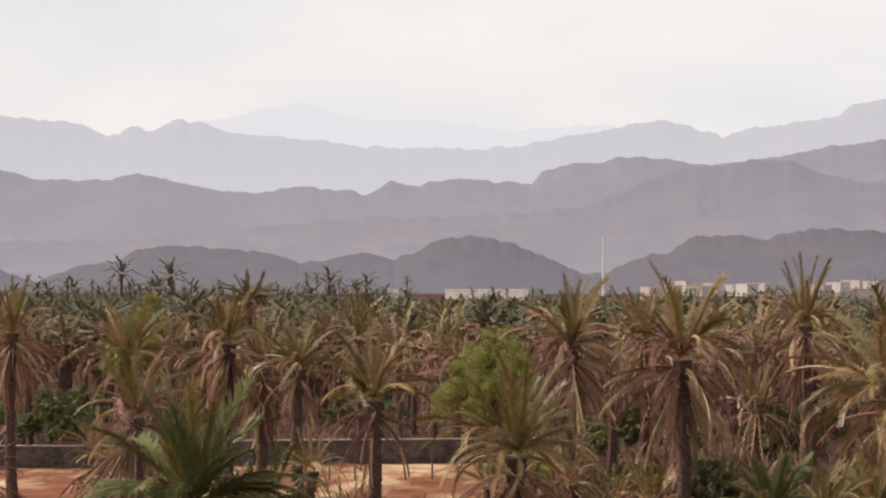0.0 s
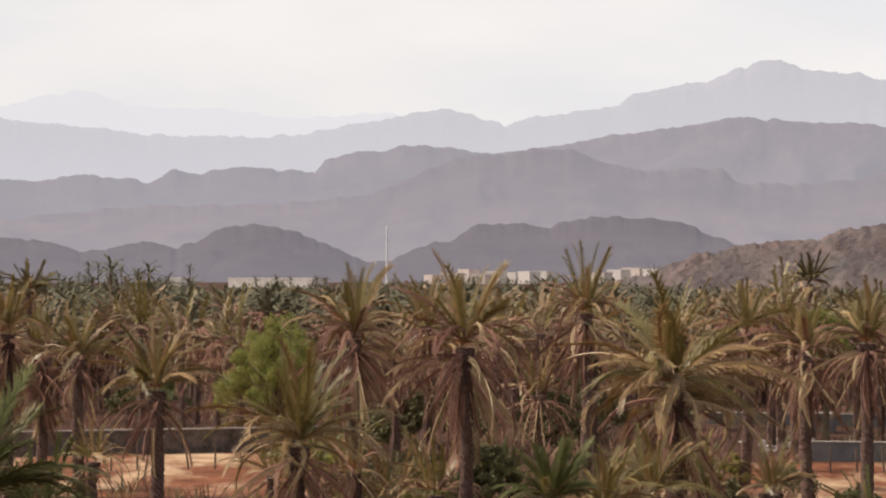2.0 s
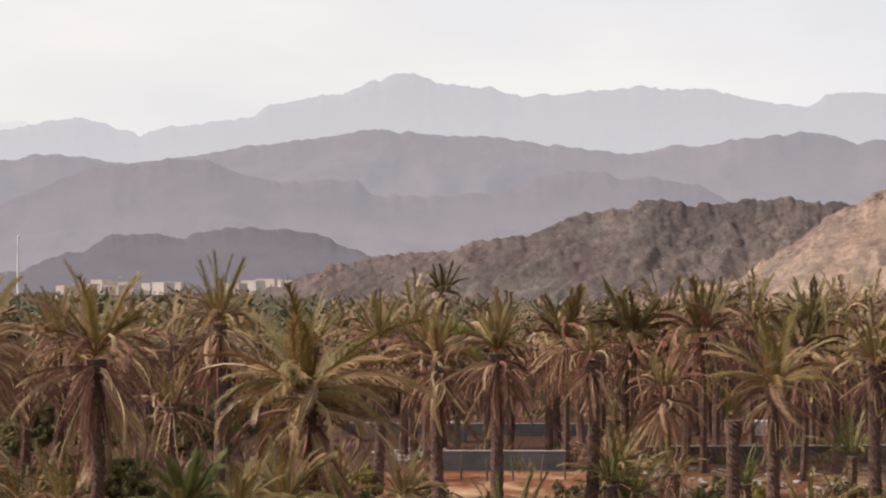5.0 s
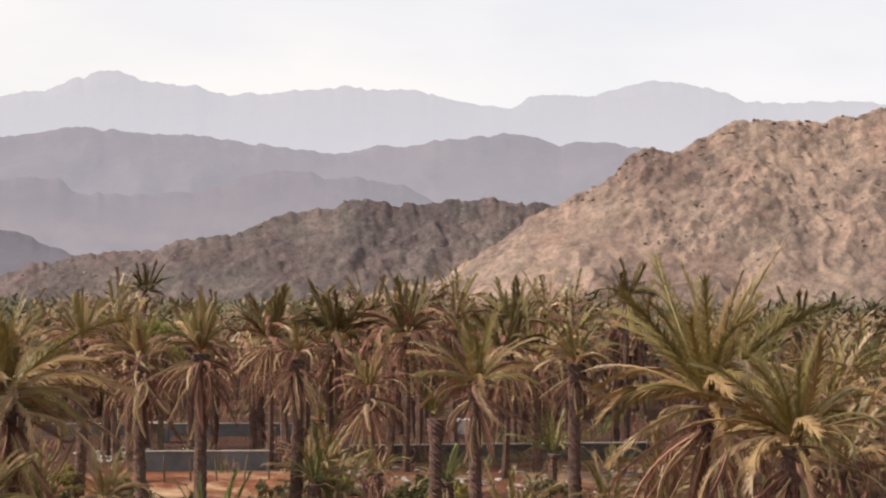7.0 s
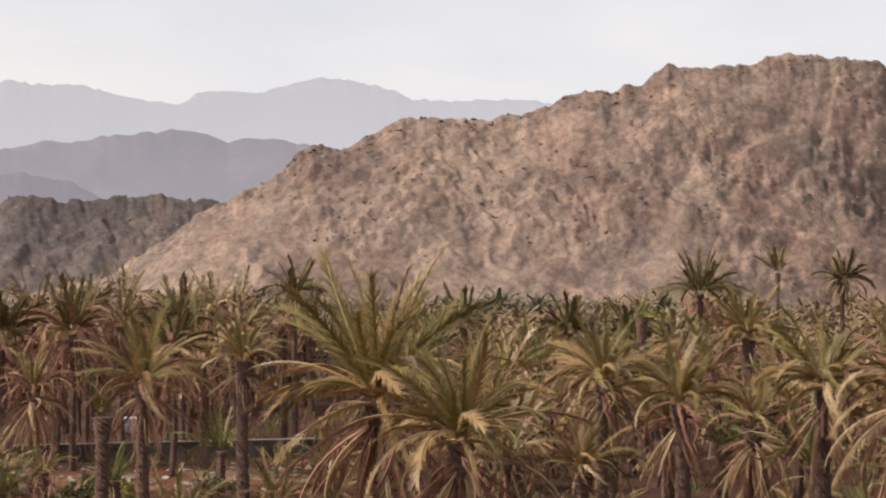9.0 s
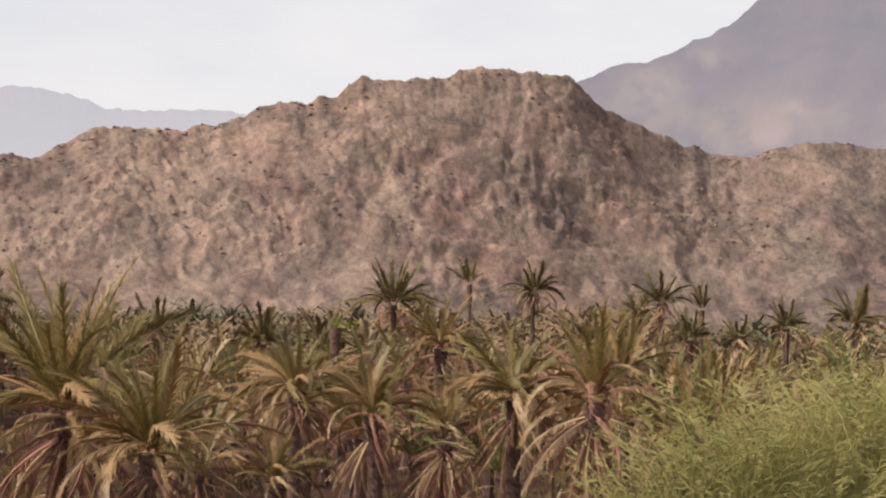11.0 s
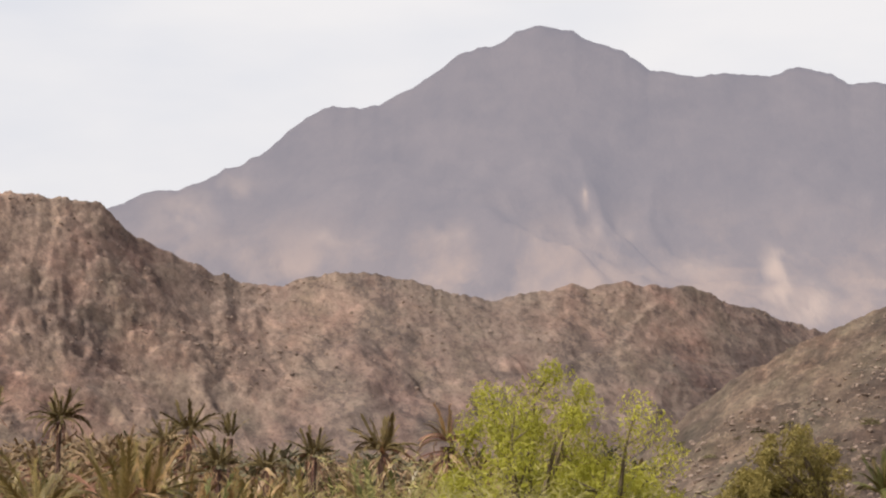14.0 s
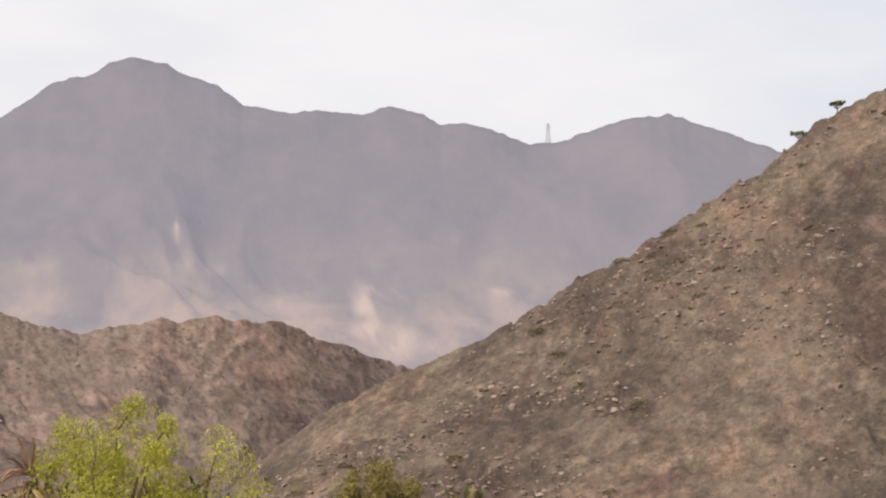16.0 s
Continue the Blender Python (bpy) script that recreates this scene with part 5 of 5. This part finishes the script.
def rock_field(name, hill, count, size, spread, seed, label, material):
    r = random.Random(seed)
    ball = bmesh.new()
    bmesh.ops.create_icosphere(ball, subdivisions=1, radius=1.0)
    shape = np.array([v.co[:] for v in ball.verts])
    tris = [tuple(v.index for v in f.verts) for f in ball.faces]
    ball.free()
    verts, faces = [], []
    rng = np.random.RandomState(seed)
    for _ in range(count):
        at = hill_pick(hill, r, *spread)
        s = size * (0.4 + 1.3 * r.random() ** 3)
        v = shape * rng.uniform(0.6, 1.2, (len(shape), 1)) * np.array([r.uniform(.7, 1.5), r.uniform(.7, 1.5), r.uniform(.5, .95)]) * s
        a = r.uniform(0, 6.3)
        v = v @ np.array([[math.cos(a), -math.sin(a), 0], [math.sin(a), math.cos(a), 0], [0, 0, 1]])
        b = len(verts)
        verts += (v + np.array(at) + np.array([0, 0, 0.15 * s])).tolist()
        faces += [tuple(i + b for i in t) for t in tris]
    tagged(new(name, mesh_from(name, verts, faces, [material])), label, "rocks", kind="stuff")


rock_field("hill_boulders", BROWN, 1500, 0.36, (0.15, 0.99, 24, 45), 201, "brown boulders strewn over the rocky hill", LOOSE_STONE)
rock_field("crest_boulders", BROWN, 300, 0.38, (0.93, 1.0, 24, 45), 202, "brown boulders along the hill crest", LOOSE_STONE)
rock_field("dark_boulders", DARK, 300, 0.45, (0.5, 1.0, 10, 27), 204, "dark rock knobs along the far ridge", LOOSE_STONE)
rock_field("rear_boulders", BROWN, 900, 0.36, (0.12, 1.0, 40, 60), 203, "dark rock knobs on the craggy brown ridge", LOOSE_STONE)
rock_field("slope_boulders", NEAR, 700, 0.17, (0.12, 1.0, 51, 71), 205, "small brown boulders on the near scree slope", LOOSE_STONE)
rock_field("slope_stones", NEAR, 3800, 0.20, (0.10, 1.0, 51, 71), 206, "pale stones on the near scree slope", LOOSE_STONE)


def rubble():
    """Broken blocks and pale stones lying on the garden soil."""
    r = random.Random(58)
    bm = bmesh.new()
    for k in range(170):
        h, d = (r.uniform(18.5, 26.5), r.uniform(121, 140)) if k < 110 else (r.gauss(13.6, 0.5), r.gauss(150, 2.5))
        at = on_ground(h, d, -0.02)
        s = r.uniform(0.10, 0.34)
        made = bmesh.ops.create_icosphere(bm, subdivisions=1, radius=s, matrix=Matrix.Translation(at) @ Matrix.Rotation(r.uniform(0, 6), 4, "Z") @ Matrix.Diagonal((r.uniform(0.8, 1.6), 1, r.uniform(0.35, 0.7), 1)))
        for v in made["verts"]:
            v.co += Vector((r.gauss(0, 1), r.gauss(0, 1), r.gauss(0, 1))) * s * 0.13
    me = bpy.data.meshes.new("rubble")
    bm.to_mesh(me)
    bm.free()
    me.materials.append(COPING)
    tagged(new("rubble", me), "pale broken blocks and stones on the red soil", "rubble", kind="stuff")


rubble()


def scrub_mesh(seed, n, size):
    r = random.Random(seed)
    v, f = [], []
    for _ in range(n):
        a, q = r.uniform(0, 6.3), math.sqrt(r.random())
        c = Vector((math.cos(a) * q, math.sin(a) * q, r.uniform(0.05, 0.75 * (1.1 - q * q)))) * 0.5
        d = Vector((r.gauss(0, 1), r.gauss(0, 1), r.gauss(0.4, 1))).normalized() * size
        s = d.orthogonal().normalized() * size * 0.35
        b = len(v)
        v += [c - d, c + s, c + d, c - s]
        f.append((b, b + 1, b + 2, b + 3))
    return mesh_from("foliage", v, f, [LEAF_DRAB])


def scrub_stem():
    v, f = [], []
    limb(v, f, Vector((0, 0, -0.1)), Vector((0.3, 0, 0.3)), 0.02, 0.008, 4)
    return mesh_from("stem", v, f, [TWIG])


SCRUB, STEM = [scrub_mesh(50 + k, 170, 0.07) for k in range(3)], scrub_stem()
dice = random.Random(19)
for k in range(70):
    at = hill_pick(NEAR, dice, 0.18, 0.985, 52.5, 70)
    size = dice.uniform(0.8, 2.0)
    root = thing("desert_scrub", Matrix.Translation(at - Vector((0, 0, 0.05))) @ Matrix.Diagonal((size, size, size * 0.8, 1)) @ Matrix.Rotation(dice.uniform(0, 6), 4, "Z"),
                 "small drab desert shrub on the scree slope", "shrub", "scrub on the near hillside")
    for q in range(4):
        under("stem", STEM, root, Matrix.Rotation(q * 1.7, 4, "Z"))
    under("foliage", SCRUB[k % 3], root)


def acacia(head, tall, wide, seed):
    """A flat-topped thorn tree on the near skyline."""
    heads, d, x, y, z = NEAR[:5]
    i = int(np.searchsorted(heads, head))
    j = int(np.argmax((z[i] - EYE) / d[i]))
    at = Vector((x[i, j], y[i, j], z[i, j] - 0.15))
    r = random.Random(seed)
    root = thing("acacia", Matrix.Translation(at), "small flat-topped thorn tree on the hill crest", "tree")
    tv, tf, tops = [], [], []
    fork = Vector((0.1, 0, tall * 0.35))
    limb(tv, tf, Vector((0, 0, -0.2)), fork, 0.07, 0.05, 6)
    for k in range(14):
        a = k * 2.39996
        c = Vector((math.cos(a), math.sin(a), 0)) * wide / 2 * math.sqrt((k + 1) / 14) + Vector((0, 0, tall * r.uniform(0.8, 0.98)))
        limb(tv, tf, fork, c, 0.03, 0.01, 4)
        tops.append((c, wide * 0.10))
    under("trunk", mesh_from("trunk", tv, tf, [TWIG]), root)
    lv, lf = leaf_cloud(r, tops, 45, 0.09, 1.0)
    under("crown", mesh_from("crown", lv, lf, [LEAF_DRAB]), root)


acacia(67.15, 1.05, 1.5, 3)
acacia(66.25, 0.9, 1.7, 4)


def pylon(head, dist, foot, tall):
    """A lattice tower of a power line on the great mountain."""
    at = polar(head, dist, foot)
    root = thing("power_pylon", Matrix.Translation(at) @ Matrix.Rotation(-radians(head - 20), 4, "Z"), "grey steel lattice power pylon on the mountain saddle", "pylon")
    half = lambda h: 4.2 * (1 - h) + 0.9 * h
    for sx, sy in ((1, 1), (1, -1), (-1, -1), (-1, 1)):
        v, f = [], []
        limb(v, f, Vector((sx * half(0), sy * half(0), -6)), Vector((sx * half(1), sy * half(1), tall)), 0.35, 0.28, 4)
        under("leg", mesh_from("leg", v, f, [STEEL]), root)
    v, f = [], []
    for k in range(7):
        a, b = k / 7, (k + 1) / 7
        for axis in range(4):
            p0, p1 = [(1, 1), (1, -1), (-1, -1), (-1, 1)][axis], [(1, -1), (-1, -1), (-1, 1), (1, 1)][axis]
            limb(v, f, Vector((p0[0] * half(a), p0[1] * half(a), a * tall)), Vector((p1[0] * half(b), p1[1] * half(b), b * tall)), 0.16, 0.16, 3)
            limb(v, f, Vector((p1[0] * half(a), p1[1] * half(a), a * tall)), Vector((p0[0] * half(b), p0[1] * half(b), b * tall)), 0.16, 0.16, 3)
    under("lattice", mesh_from("lattice", v, f, [STEEL]), root)
    for h in (0.72, 0.84, 0.96):
        v, f = [], []
        limb(v, f, Vector((-6.5 + 2 * h, 0, h * tall)), Vector((6.5 - 2 * h, 0, h * tall)), 0.3, 0.3, 4)
        under("cross_arm", mesh_from("cross_arm", v, f, [STEEL]), root)


p = Paint("steel_grey", 0.6, 0.4)
p.colour(p.ramp(p.noise(0.5, 2.0), [(0.3, (0.33, 0.33, 0.36)), (0.7, (0.42, 0.42, 0.44))]))
STEEL = p.mat
gi = int(np.searchsorted(GREAT[0], 60.24))
gj = int(np.argmax((GREAT[4][gi] - EYE) / GREAT[1][gi]))
pylon(60.24, float(GREAT[1][gi][gj]), float(GREAT[4][gi][gj]), 34.0)
